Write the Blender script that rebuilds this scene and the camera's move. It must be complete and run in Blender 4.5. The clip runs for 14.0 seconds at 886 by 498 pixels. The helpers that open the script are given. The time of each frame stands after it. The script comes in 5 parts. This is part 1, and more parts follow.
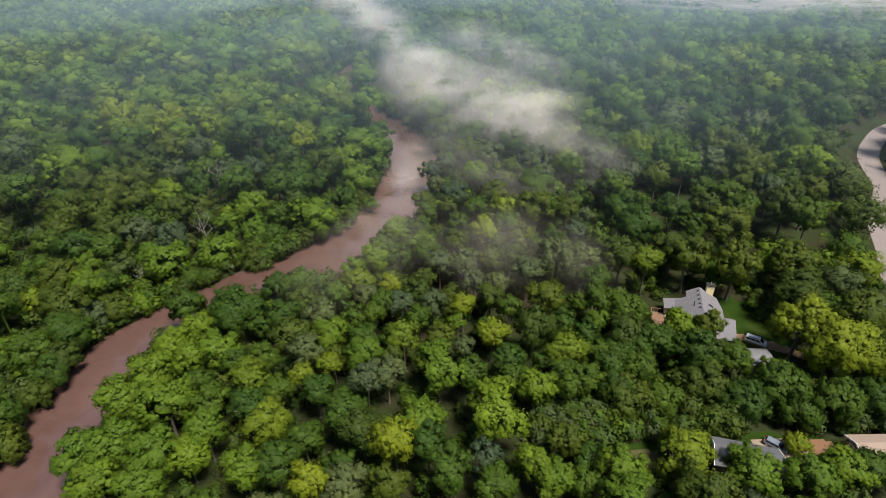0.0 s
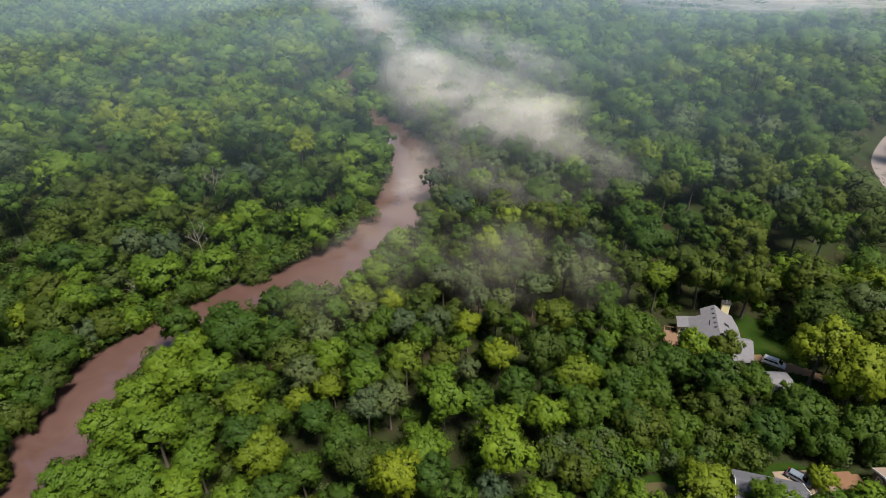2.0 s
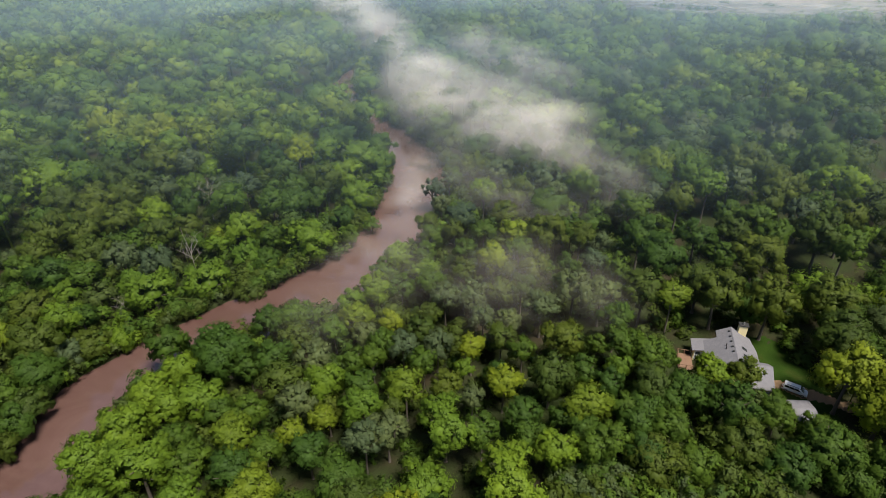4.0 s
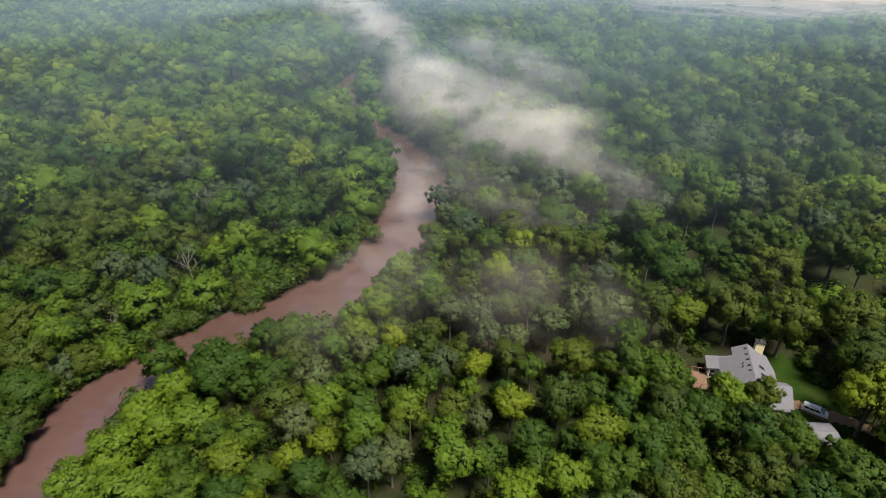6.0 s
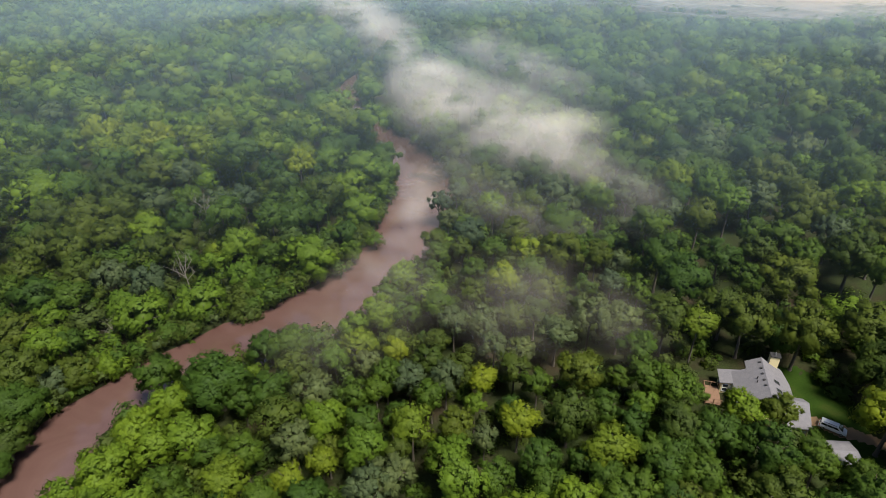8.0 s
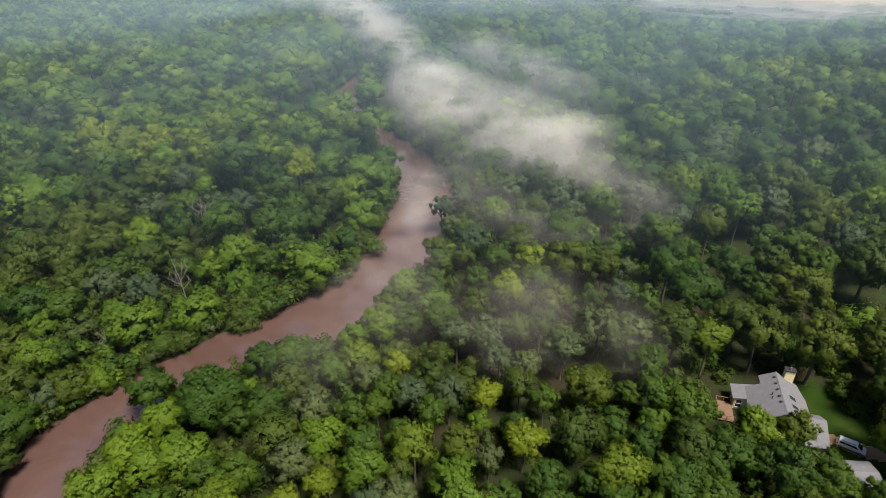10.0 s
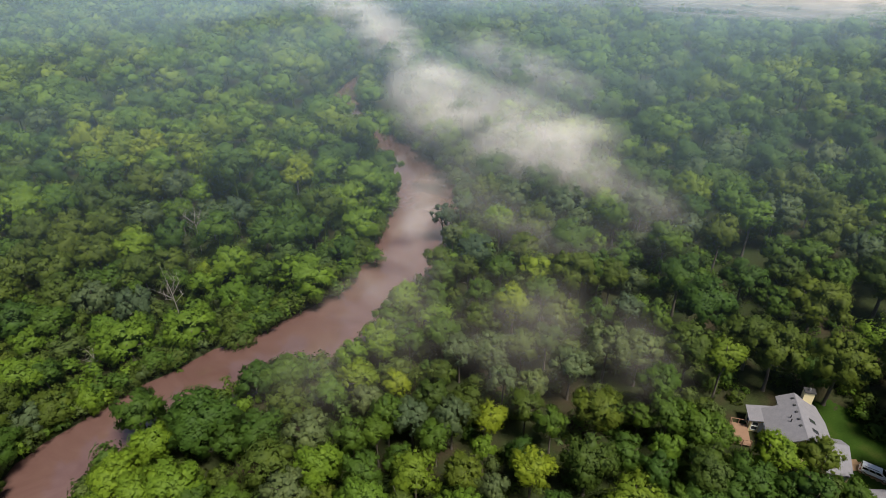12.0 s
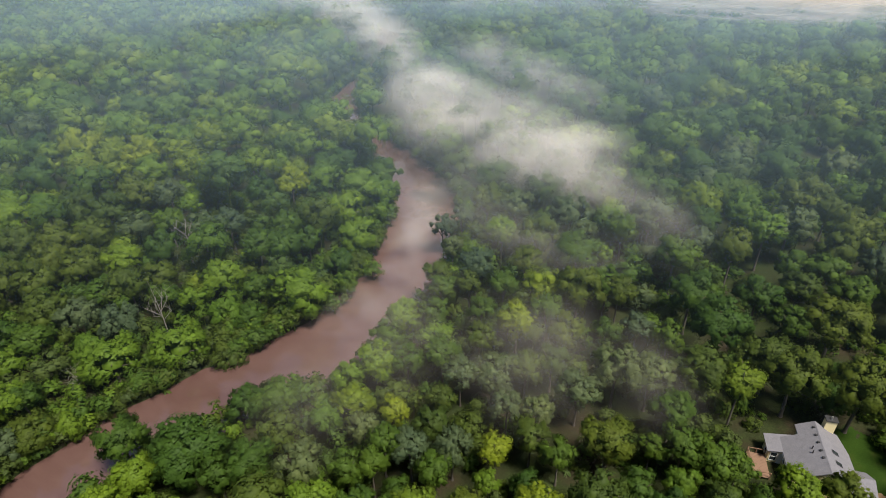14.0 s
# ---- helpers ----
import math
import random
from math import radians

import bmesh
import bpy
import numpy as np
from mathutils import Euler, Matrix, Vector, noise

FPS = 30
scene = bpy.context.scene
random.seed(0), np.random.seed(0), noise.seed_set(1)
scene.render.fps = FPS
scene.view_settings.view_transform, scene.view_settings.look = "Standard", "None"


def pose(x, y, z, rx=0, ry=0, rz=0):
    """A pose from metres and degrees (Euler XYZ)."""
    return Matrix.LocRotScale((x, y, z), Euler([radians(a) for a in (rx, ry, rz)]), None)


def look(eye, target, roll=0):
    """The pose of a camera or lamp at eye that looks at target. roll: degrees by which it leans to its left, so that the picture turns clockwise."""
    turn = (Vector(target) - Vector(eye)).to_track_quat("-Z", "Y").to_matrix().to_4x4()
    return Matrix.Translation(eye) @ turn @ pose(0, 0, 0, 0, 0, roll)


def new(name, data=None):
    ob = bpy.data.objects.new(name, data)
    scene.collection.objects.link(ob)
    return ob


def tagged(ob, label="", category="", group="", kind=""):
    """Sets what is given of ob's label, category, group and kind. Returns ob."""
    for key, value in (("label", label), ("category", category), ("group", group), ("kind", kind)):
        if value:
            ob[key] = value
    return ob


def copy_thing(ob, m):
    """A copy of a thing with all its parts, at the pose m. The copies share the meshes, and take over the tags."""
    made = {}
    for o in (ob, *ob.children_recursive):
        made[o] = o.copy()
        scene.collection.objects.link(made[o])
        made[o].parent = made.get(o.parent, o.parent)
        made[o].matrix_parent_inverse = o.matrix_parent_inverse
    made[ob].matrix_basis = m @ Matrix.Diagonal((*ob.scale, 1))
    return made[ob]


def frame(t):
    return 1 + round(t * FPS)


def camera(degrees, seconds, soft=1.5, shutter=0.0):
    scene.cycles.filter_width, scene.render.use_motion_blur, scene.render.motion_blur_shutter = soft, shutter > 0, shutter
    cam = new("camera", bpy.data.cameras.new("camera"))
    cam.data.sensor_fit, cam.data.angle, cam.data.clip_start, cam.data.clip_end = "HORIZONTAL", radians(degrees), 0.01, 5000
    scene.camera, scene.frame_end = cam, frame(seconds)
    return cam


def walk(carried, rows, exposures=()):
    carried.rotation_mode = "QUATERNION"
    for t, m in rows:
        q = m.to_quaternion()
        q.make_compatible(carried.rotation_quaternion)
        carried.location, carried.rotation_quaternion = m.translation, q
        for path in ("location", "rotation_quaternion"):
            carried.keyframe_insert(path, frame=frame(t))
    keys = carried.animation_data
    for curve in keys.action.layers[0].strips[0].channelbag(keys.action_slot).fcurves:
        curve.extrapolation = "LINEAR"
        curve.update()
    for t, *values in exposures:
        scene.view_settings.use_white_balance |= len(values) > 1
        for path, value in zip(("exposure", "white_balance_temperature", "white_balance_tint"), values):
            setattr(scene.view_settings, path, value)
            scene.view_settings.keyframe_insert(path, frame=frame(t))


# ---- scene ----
cam = camera(74.0, 14.0, soft=0.7)
PATH = [
    (0, (1.078, 1.175, 101.638), (1.169, 3.401, 100.296), -0.6),
    (0.5, (0.958, 2.922, 101.812), (1.047, 5.147, 100.468), -0.6),
    (1, (0.541, 4.663, 102.04), (0.632, 6.886, 100.694), -0.5),
    (1.5, (0.569, 6.772, 102.101), (0.659, 8.993, 100.754), -0.5),
    (2, (0.637, 8.944, 102.007), (0.725, 11.167, 100.659), -0.5),
    (2.5, (0.818, 11.138, 102.044), (0.902, 13.361, 100.697), -0.5),
    (3, (0.894, 13.341, 101.994), (0.978, 15.564, 100.647), -0.5),
    (3.5, (0.956, 15.432, 101.925), (1.037, 17.655, 100.58), -0.5),
    (4, (0.927, 17.345, 101.85), (1.006, 19.569, 100.506), -0.5),
    (6.5, (0.182, 24.473, 101.433), (0.255, 26.701, 100.095), -0.4),
    (7, (0.143, 25.698, 101.328), (0.212, 27.927, 99.991), -0.5),
    (7.5, (-0.055, 26.833, 101.184), (0.013, 29.063, 99.848), -0.5),
    (8, (-0.094, 27.979, 101.071), (-0.026, 30.209, 99.736), -0.5),
    (10.5, (-0.27, 34.587, 100.656), (-0.211, 36.817, 99.321), -0.6),
    (11, (-0.186, 36.34, 100.721), (-0.127, 38.568, 99.382), -0.7),
    (11.5, (-0.25, 37.999, 100.65), (-0.191, 40.227, 99.311), -0.7),
    (12, (-0.328, 39.828, 100.705), (-0.268, 42.056, 99.364), -0.7),
    (12.5, (-0.329, 41.666, 100.681), (-0.269, 43.895, 99.341), -0.6),
    (13, (-0.181, 43.553, 100.698), (-0.122, 45.78, 99.358), -0.7),
    (13.5, (-0.134, 45.505, 100.539), (-0.075, 47.732, 99.2), -0.7),
    (14, (-0.287, 47.415, 100.441), (-0.225, 49.643, 99.103), -0.6),
]
walk(cam, [(t, look(eye, aim, roll)) for t, eye, aim, roll in PATH])

# ---- light ----
world = bpy.data.worlds.new("sky")
scene.world = world
world.use_nodes = True
SUN_AZ, SUN_EL = 142.0, 64.0   # compass bearing (from +y, clockwise) and height of the sun, degrees
sky = world.node_tree.nodes.new("ShaderNodeTexSky")
sky.sky_type = "NISHITA"
sky.sun_disc = False
sky.sun_elevation = radians(SUN_EL)
sky.sun_rotation = radians(SUN_AZ)
sky.air_density, sky.dust_density = 1.0, 1.0
world.node_tree.links.new(sky.outputs[0], world.node_tree.nodes["Background"].inputs[0])
world.node_tree.nodes["Background"].inputs[1].default_value = 0.07
sun_data = bpy.data.lights.new("sun", "SUN")
sun_data.energy, sun_data.angle, sun_data.color = 4.9, radians(15), (1.0, 0.93, 0.80)
sun = new("sun", sun_data)
to_sun = Vector((math.sin(radians(SUN_AZ)) * math.cos(radians(SUN_EL)), math.cos(radians(SUN_AZ)) * math.cos(radians(SUN_EL)), math.sin(radians(SUN_EL))))
sun.matrix_world = look(to_sun * 300, (0, 0, 0))
scene.view_settings.exposure = 0.66
scene.cycles.transparent_max_bounces = 24


# ---- materials ----
def nodes_of(name):
    m = bpy.data.materials.new(name)
    m.use_nodes = True
    t = m.node_tree
    t.nodes.clear()
    return m, t


def node(t, kind, values=(), **props):
    n = t.nodes.new(kind)
    for k, v in props.items():
        if k == "operation":
            n.operation = v
        elif k == "blend":
            n.blend_type = v
        elif k == "data_type":
            n.data_type = v
        elif k == "attribute":
            n.attribute_name = v
    for k, v in values:
        if isinstance(v, bpy.types.NodeSocket):
            t.links.new(v, n.inputs[k])
        else:
            n.inputs[k].default_value = v
    return n


def rgba(c):
    return (*c, 1.0)


def noise_tex(t, scale, detail=4.0, rough=0.55, coord="Object", distort=0.0):
    c = node(t, "ShaderNodeTexCoord")
    return node(t, "ShaderNodeTexNoise", (("Vector", c.outputs[coord]), ("Scale", scale), ("Detail", detail), ("Roughness", rough), ("Distortion", distort)))


def ramp(t, fac, stops):
    r = node(t, "ShaderNodeValToRGB", ((0, fac),))
    e = r.color_ramp.elements
    while len(e) < len(stops):
        e.new(0.5)
    for s, (p, c) in zip(e, stops):
        s.position, s.color = p, rgba(c)
    return r


def mix_rgb(t, fac, a, b, blend="MIX"):
    n = t.nodes.new("ShaderNodeMix")
    n.data_type, n.blend_type = "RGBA", blend
    for i, v in ((0, fac), (6, a), (7, b)):
        if isinstance(v, bpy.types.NodeSocket):
            t.links.new(v, n.inputs[i])
        else:
            n.inputs[i].default_value = rgba(v) if isinstance(v, tuple) and len(v) == 3 else v
    return n.outputs[2]


def finish(t, shader):
    out = node(t, "ShaderNodeOutputMaterial")
    t.links.new(shader, out.inputs[0])


def plain(name, c, rough=0.7, metal=0.0, vary=0.18, scale=2.0, bump=0.0, grain=30.0, spec=0.4):
    """A surface with stains and grain at two scales."""
    m, t = nodes_of(name)
    big, fine = noise_tex(t, scale), noise_tex(t, grain)
    dark, light = tuple(v * (1 - vary) for v in c), tuple(min(1, v * (1 + vary)) for v in c)
    col = mix_rgb(t, big.outputs[0], dark, light)
    col = mix_rgb(t, 0.35, col, ramp(t, fine.outputs[0], ((0.3, dark), (0.7, light))).outputs[0])
    p = node(t, "ShaderNodeBsdfPrincipled", (("Base Color", col), ("Roughness", rough), ("Metallic", metal), ("Specular IOR Level", spec)))
    if bump:
        b = node(t, "ShaderNodeBump", (("Strength", bump), ("Distance", 0.05), ("Height", fine.outputs[0])))
        t.links.new(b.outputs[0], p.inputs["Normal"])
    finish(t, p.outputs[0])
    return m


PALETTE = {
    "o": (0.049, 0.072, 0.010),   # olive, dense
    "m": (0.042, 0.078, 0.010),   # middle green
    "g": (0.060, 0.084, 0.034),   # grey green
    "b": (0.080, 0.134, 0.012),   # bright green
    "y": (0.106, 0.145, 0.011),   # yellow green
}
ORDER = "ogmby"


def leaf_material(name, tone=None):
    """Foliage: a tone for each tree, lighter and darker sprays, and light that shines through the leaves."""
    m, t = nodes_of(name)
    if tone:
        who = node(t, "ShaderNodeObjectInfo").outputs["Random"]
        c = PALETTE[tone]
        near_dark, near_light = (c[0] * 0.72, c[1] * 0.80, c[2] * 1.0), (c[0] * 1.30, c[1] * 1.18, c[2] * 1.0)
        col = mix_rgb(t, who, near_dark, near_light)
    else:
        who = node(t, "ShaderNodeAttribute", attribute="tone").outputs["Fac"]
        col = ramp(t, who, [(i / 4, PALETTE[k]) for i, k in enumerate(ORDER)]).outputs[0]
    spray = node(t, "ShaderNodeNewGeometry").outputs["Random Per Island"]
    col = mix_rgb(t, 1.0, col, ramp(t, spray, ((0.0, (0.84, 0.86, 0.88)), (0.6, (1.0, 1.0, 1.0)), (1.0, (1.10, 1.08, 1.03)))).outputs[0], "MULTIPLY")
    patch = noise_tex(t, 1.8 if tone else 0.35, 3)   # single trees are shaped at a fifth of their size
    col = mix_rgb(t, 1.0, col, ramp(t, patch.outputs[0], ((0.3, (0.86, 0.89, 0.95)), (0.7, (1.14, 1.11, 1.0)))).outputs[0], "MULTIPLY")
    sprays = noise_tex(t, 8.0 if tone else 1.1, 5, 0.68)
    bump = node(t, "ShaderNodeBump", (("Strength", 0.5), ("Distance", 0.08 if tone else 0.5), ("Height", sprays.outputs[0])))
    d = node(t, "ShaderNodeBsdfPrincipled", (("Base Color", col), ("Roughness", 0.6), ("Specular IOR Level", 0.12), ("Normal", bump.outputs[0])))
    tr = node(t, "ShaderNodeBsdfTranslucent", (("Color", mix_rgb(t, 1.0, col, (1.25, 1.3, 0.7), "MULTIPLY")),))
    mx = node(t, "ShaderNodeMixShader", ((0, 0.16), (1, d.outputs[0]), (2, tr.outputs[0])))
    finish(t, mx.outputs[0])
    return m


LEAF = {k: leaf_material("foliage_" + k, k) for k in PALETTE}
LEAF_STUFF = leaf_material("foliage_woods")
BARK = plain("bark", (0.085, 0.072, 0.060), 0.9, vary=0.35, scale=1.5, bump=0.6, grain=14)
DEADWOOD = plain("dead_wood", (0.19, 0.17, 0.15), 0.9, vary=0.25, scale=1.5, bump=0.4, grain=14)


def ground_material():
    m, t = nodes_of("forest_floor")
    a, b = noise_tex(t, 0.12, 5), noise_tex(t, 2.5, 6, 0.65)
    col = ramp(t, a.outputs[0], ((0.35, (0.030, 0.024, 0.013)), (0.5, (0.022, 0.028, 0.009)), (0.7, (0.028, 0.042, 0.011)))).outputs[0]
    col = mix_rgb(t, 1.0, col, ramp(t, b.outputs[0], ((0.3, (0.6, 0.6, 0.6)), (0.7, (1.3, 1.3, 1.3)))).outputs[0], "MULTIPLY")
    bump = node(t, "ShaderNodeBump", (("Strength", 0.8), ("Distance", 0.3), ("Height", b.outputs[0])))
    p = node(t, "ShaderNodeBsdfPrincipled", (("Base Color", col), ("Roughness", 0.95), ("Specular IOR Level", 0.15), ("Normal", bump.outputs[0])))
    finish(t, p.outputs[0])
    return m


def lawn_material():
    m, t = nodes_of("lawn_grass")
    a, b = noise_tex(t, 0.25, 4), noise_tex(t, 6, 6, 0.7)
    col = ramp(t, a.outputs[0], ((0.3, (0.015, 0.034, 0.004)), (0.55, (0.020, 0.042, 0.005)), (0.75, (0.034, 0.044, 0.009)))).outputs[0]
    col = mix_rgb(t, 1.0, col, ramp(t, b.outputs[0], ((0.3, (0.7, 0.7, 0.7)), (0.7, (1.2, 1.2, 1.2)))).outputs[0], "MULTIPLY")
    bump = node(t, "ShaderNodeBump", (("Strength", 0.6), ("Distance", 0.1), ("Height", b.outputs[0])))
    p = node(t, "ShaderNodeBsdfPrincipled", (("Base Color", col), ("Roughness", 0.95), ("Specular IOR Level", 0.08), ("Normal", bump.outputs[0])))
    finish(t, p.outputs[0])
    return m


def water_material():
    """Silt-laden flood water: opaque brown, a smooth skin with slow swirls."""
    m, t = nodes_of("muddy_water")
    swirl, fine = noise_tex(t, 0.06, 5, 0.6, distort=1.2), noise_tex(t, 0.9, 4, 0.6, distort=0.5)
    col = ramp(t, swirl.outputs[0], ((0.3, (0.076, 0.041, 0.035)), (0.7, (0.112, 0.066, 0.058)))).outputs[0]
    h = node(t, "ShaderNodeMath", ((0, swirl.outputs[0]), (1, fine.outputs[0])), operation="ADD")
    bump = node(t, "ShaderNodeBump", (("Strength", 0.10), ("Distance", 0.25), ("Height", h.outputs[0])))
    rough = ramp(t, swirl.outputs[0], ((0.35, (0.05, 0.05, 0.05)), (0.65, (0.14, 0.14, 0.14)))).outputs[0]
    p = node(t, "ShaderNodeBsdfPrincipled", (("Base Color", col), ("Roughness", rough), ("IOR", 1.5), ("Specular IOR Level", 1.0), ("Normal", bump.outputs[0])))
    finish(t, p.outputs[0])
    return m


def mist_material(name, scale, low, high, stretch=(1, 1, 1), tint=(0.90, 0.84, 0.79)):
    """Thin sheets of droplets that scatter white; the cover attribute thins them out towards their borders."""
    m, t = nodes_of(name)
    cover = node(t, "ShaderNodeAttribute", attribute="cover").outputs["Fac"]
    c = node(t, "ShaderNodeTexCoord")
    mp = node(t, "ShaderNodeMapping", (("Vector", c.outputs["Object"]), ("Scale", stretch)))
    n = node(t, "ShaderNodeTexNoise", (("Vector", mp.outputs[0]), ("Scale", scale), ("Detail", 4.0), ("Roughness", 0.5), ("Distortion", 0.3)))
    body = node(t, "ShaderNodeMapRange", ((0, n.outputs[0]), (1, low), (2, high), (3, 0.0), (4, 1.0)))
    body.interpolation_type = "SMOOTHSTEP"
    a = node(t, "ShaderNodeMath", ((0, body.outputs[0]), (1, cover)), operation="MULTIPLY")
    d = node(t, "ShaderNodeBsdfDiffuse", (("Color", rgba(tint)),))
    tr = node(t, "ShaderNodeBsdfTranslucent", (("Color", rgba(tint)),))
    s = node(t, "ShaderNodeMixShader", ((0, 0.42), (1, d.outputs[0]), (2, tr.outputs[0])))
    cl = node(t, "ShaderNodeBsdfTransparent")
    mx = node(t, "ShaderNodeMixShader", ((0, a.outputs[0]), (1, cl.outputs[0]), (2, s.outputs[0])))
    finish(t, mx.outputs[0])
    return m


GROUND, LAWN, WATER = ground_material(), lawn_material(), water_material()
ASPHALT = plain("road_asphalt", (0.19, 0.16, 0.155), 0.9, vary=0.12, scale=0.3, bump=0.2, grain=8)
CONCRETE = plain("drive_concrete", (0.22, 0.17, 0.13), 0.85, vary=0.15, scale=0.5, bump=0.2, grain=10)
DIRT = plain("drive_gravel", (0.20, 0.13, 0.075), 0.95, vary=0.25, scale=0.8, bump=0.5, grain=6)
CLAY = plain("red_earth", (0.16, 0.085, 0.05), 0.95, vary=0.25, scale=0.7, bump=0.5, grain=6)
WEEDS = plain("dry_weeds", (0.060, 0.052, 0.020), 0.95, vary=0.35, scale=0.8, bump=0.6, grain=6)
SIDING = plain("cream_siding", (0.74, 0.63, 0.36), 0.6, vary=0.06, scale=0.7, grain=12)
WHITE = plain("white_trim", (0.80, 0.80, 0.78), 0.5, vary=0.05)
SHINGLE = plain("grey_shingle", (0.140, 0.136, 0.152), 0.9, vary=0.34, scale=1.1, bump=0.6, grain=5)
SHINGLE_DARK = plain("slate_shingle", (0.09, 0.09, 0.105), 0.9, vary=0.16, scale=0.6, bump=0.4, grain=5)
ROOF_TAN = plain("tan_roofing", (0.25, 0.19, 0.155), 0.9, vary=0.12, scale=0.6, bump=0.3, grain=5)
BRICK_DARK = plain("brown_siding", (0.16, 0.10, 0.075), 0.8, vary=0.2, scale=1)
DECK = plain("deck_boards", (0.17, 0.10, 0.065), 0.8, vary=0.22, scale=1.2, grain=9)
DARK = plain("dark_metal", (0.03, 0.03, 0.032), 0.5, vary=0.2)
STEEL = plain("galvanised_steel", (0.55, 0.55, 0.56), 0.35, 0.9, vary=0.1)
RUBBER = plain("tyre_rubber", (0.02, 0.02, 0.02), 0.8)
PAINT_SILVER = plain("silver_car_paint", (0.74, 0.75, 0.77), 0.32, 0.1, vary=0.03)
PAINT_BLUE = plain("pale_blue_car_paint", (0.22, 0.26, 0.33), 0.35, 0.4, vary=0.03)
CAR_GLASS = plain("tinted_car_glass", (0.015, 0.017, 0.02), 0.06, vary=0.05, spec=0.8)
GLASS = plain("window_glass", (0.03, 0.035, 0.04), 0.05, vary=0.1, spec=0.8)
LAMP_RED = plain("red_lens", (0.35, 0.02, 0.02), 0.2)
LAMP_CLEAR = plain("clear_lens", (0.7, 0.7, 0.68), 0.15)


# ---- geometry helpers ----
UNIT = 1.3   # metres to one unit of the plan; the plan below is drawn in units, meshes come out in metres


def at_plan(x, y, z, turn=0.0):
    """A place on the plan, in metres."""
    return pose(x * UNIT, y * UNIT, z * UNIT, 0, 0, turn)


def mesh_object(name, verts, faces, material, parent=None, label="", smooth=False):
    me = bpy.data.meshes.new(name)
    me.from_pydata([tuple(c * UNIT for c in v) for v in verts], [], [tuple(int(i) for i in f) for f in faces])
    me.materials.append(material)
    if smooth:
        me.shade_smooth()
    ob = new(name, me)
    if parent:
        ob.parent = parent
    if label:
        ob["label"] = label
    return ob


def fast_mesh(name, verts, tris, material, attrs=(), normals=None):
    """A mesh of triangles straight from arrays; normals, one for each vertex, round the shading of foliage."""
    me = bpy.data.meshes.new(name)
    v, f = np.asarray(verts, np.float32) * np.float32(UNIT), np.asarray(tris, np.int32)
    me.vertices.add(len(v))
    me.vertices.foreach_set("co", v.ravel())
    me.loops.add(f.size)
    me.loops.foreach_set("vertex_index", f.ravel())
    me.polygons.add(len(f))
    me.polygons.foreach_set("loop_start", np.arange(0, f.size, 3, dtype=np.int32))
    for key, values in attrs:
        me.attributes.new(key, "FLOAT", "POINT").data.foreach_set("value", np.asarray(values, np.float32))
    me.update(calc_edges=True)
    if normals is not None:
        me.attributes.new("custom_normal", "FLOAT_VECTOR", "POINT").data.foreach_set("vector", np.asarray(normals, np.float32).ravel())
    me.materials.append(material)
    return me


def part(name, bm, material, parent, label="", smooth=False):
    me = bpy.data.meshes.new(name)
    bmesh.ops.recalc_face_normals(bm, faces=bm.faces)
    bmesh.ops.scale(bm, vec=(UNIT, UNIT, UNIT), verts=bm.verts)
    bm.to_mesh(me)
    bm.free()
    me.materials.append(material)
    if smooth:
        me.shade_smooth()
    ob = new(name, me)
    ob.parent = parent
    if label:
        ob["label"] = label
    return ob


def box_bm(x0, y0, z0, x1, y1, z1, bevel=0.0, bm=None):
    bm = bm or bmesh.new()
    r = bmesh.ops.create_cube(bm, size=1, matrix=Matrix.Translation(((x0 + x1) / 2, (y0 + y1) / 2, (z0 + z1) / 2)) @ Matrix.Diagonal((x1 - x0, y1 - y0, z1 - z0, 1)))
    if bevel:
        es = list({e for v in r["verts"] for e in v.link_edges})
        bmesh.ops.bevel(bm, geom=es, offset=bevel, segments=2, affect="EDGES")
    return bm


def prism_bm(profile, axis, a, b, bm=None):
    """A closed profile drawn out from a to b along x or y; the profile is (across, z)."""
    bm = bm or bmesh.new()
    def put(p, s):
        return bm.verts.new((s, p[0], p[1]) if axis == "x" else (p[0], s, p[1]))
    lo, hi = [put(p, a) for p in profile], [put(p, b) for p in profile]
    n = len(profile)
    bm.faces.new(lo)
    bm.faces.new(hi[::-1])
    for i in range(n):
        bm.faces.new((lo[i], lo[(i + 1) % n], hi[(i + 1) % n], hi[i]))
    return bm


def slab_bm(corners, thick, bm=None):
    """A slab under four or more corners that lie in one plane."""
    bm = bm or bmesh.new()
    up = [bm.verts.new(c) for c in corners]
    dn = [bm.verts.new((c[0], c[1], c[2] - thick)) for c in corners]
    n = len(corners)
    bm.faces.new(up)
    bm.faces.new(dn[::-1])
    for i in range(n):
        bm.faces.new((up[i], dn[i], dn[(i + 1) % n], up[(i + 1) % n]))
    return bm


def tube(verts, faces, pts, radii, sides=6):
    """Adds a tapered tube along pts to the lists."""
    base = len(verts)
    for i, (p, r) in enumerate(zip(pts, radii)):
        d = (Vector(pts[min(i + 1, len(pts) - 1)]) - Vector(pts[max(i - 1, 0)])).normalized()
        u = d.orthogonal().normalized()
        w = d.cross(u)
        for k in range(sides):
            a = 2 * math.pi * k / sides
            verts.append(Vector(p) + (u * math.cos(a) + w * math.sin(a)) * r)
    for i in range(len(pts) - 1):
        for k in range(sides):
            a, b = base + i * sides + k, base + i * sides + (k + 1) % sides
            faces.append((a, b, b + sides, a + sides))
    faces.append(tuple(base + (len(pts) - 1) * sides + k for k in range(sides)))


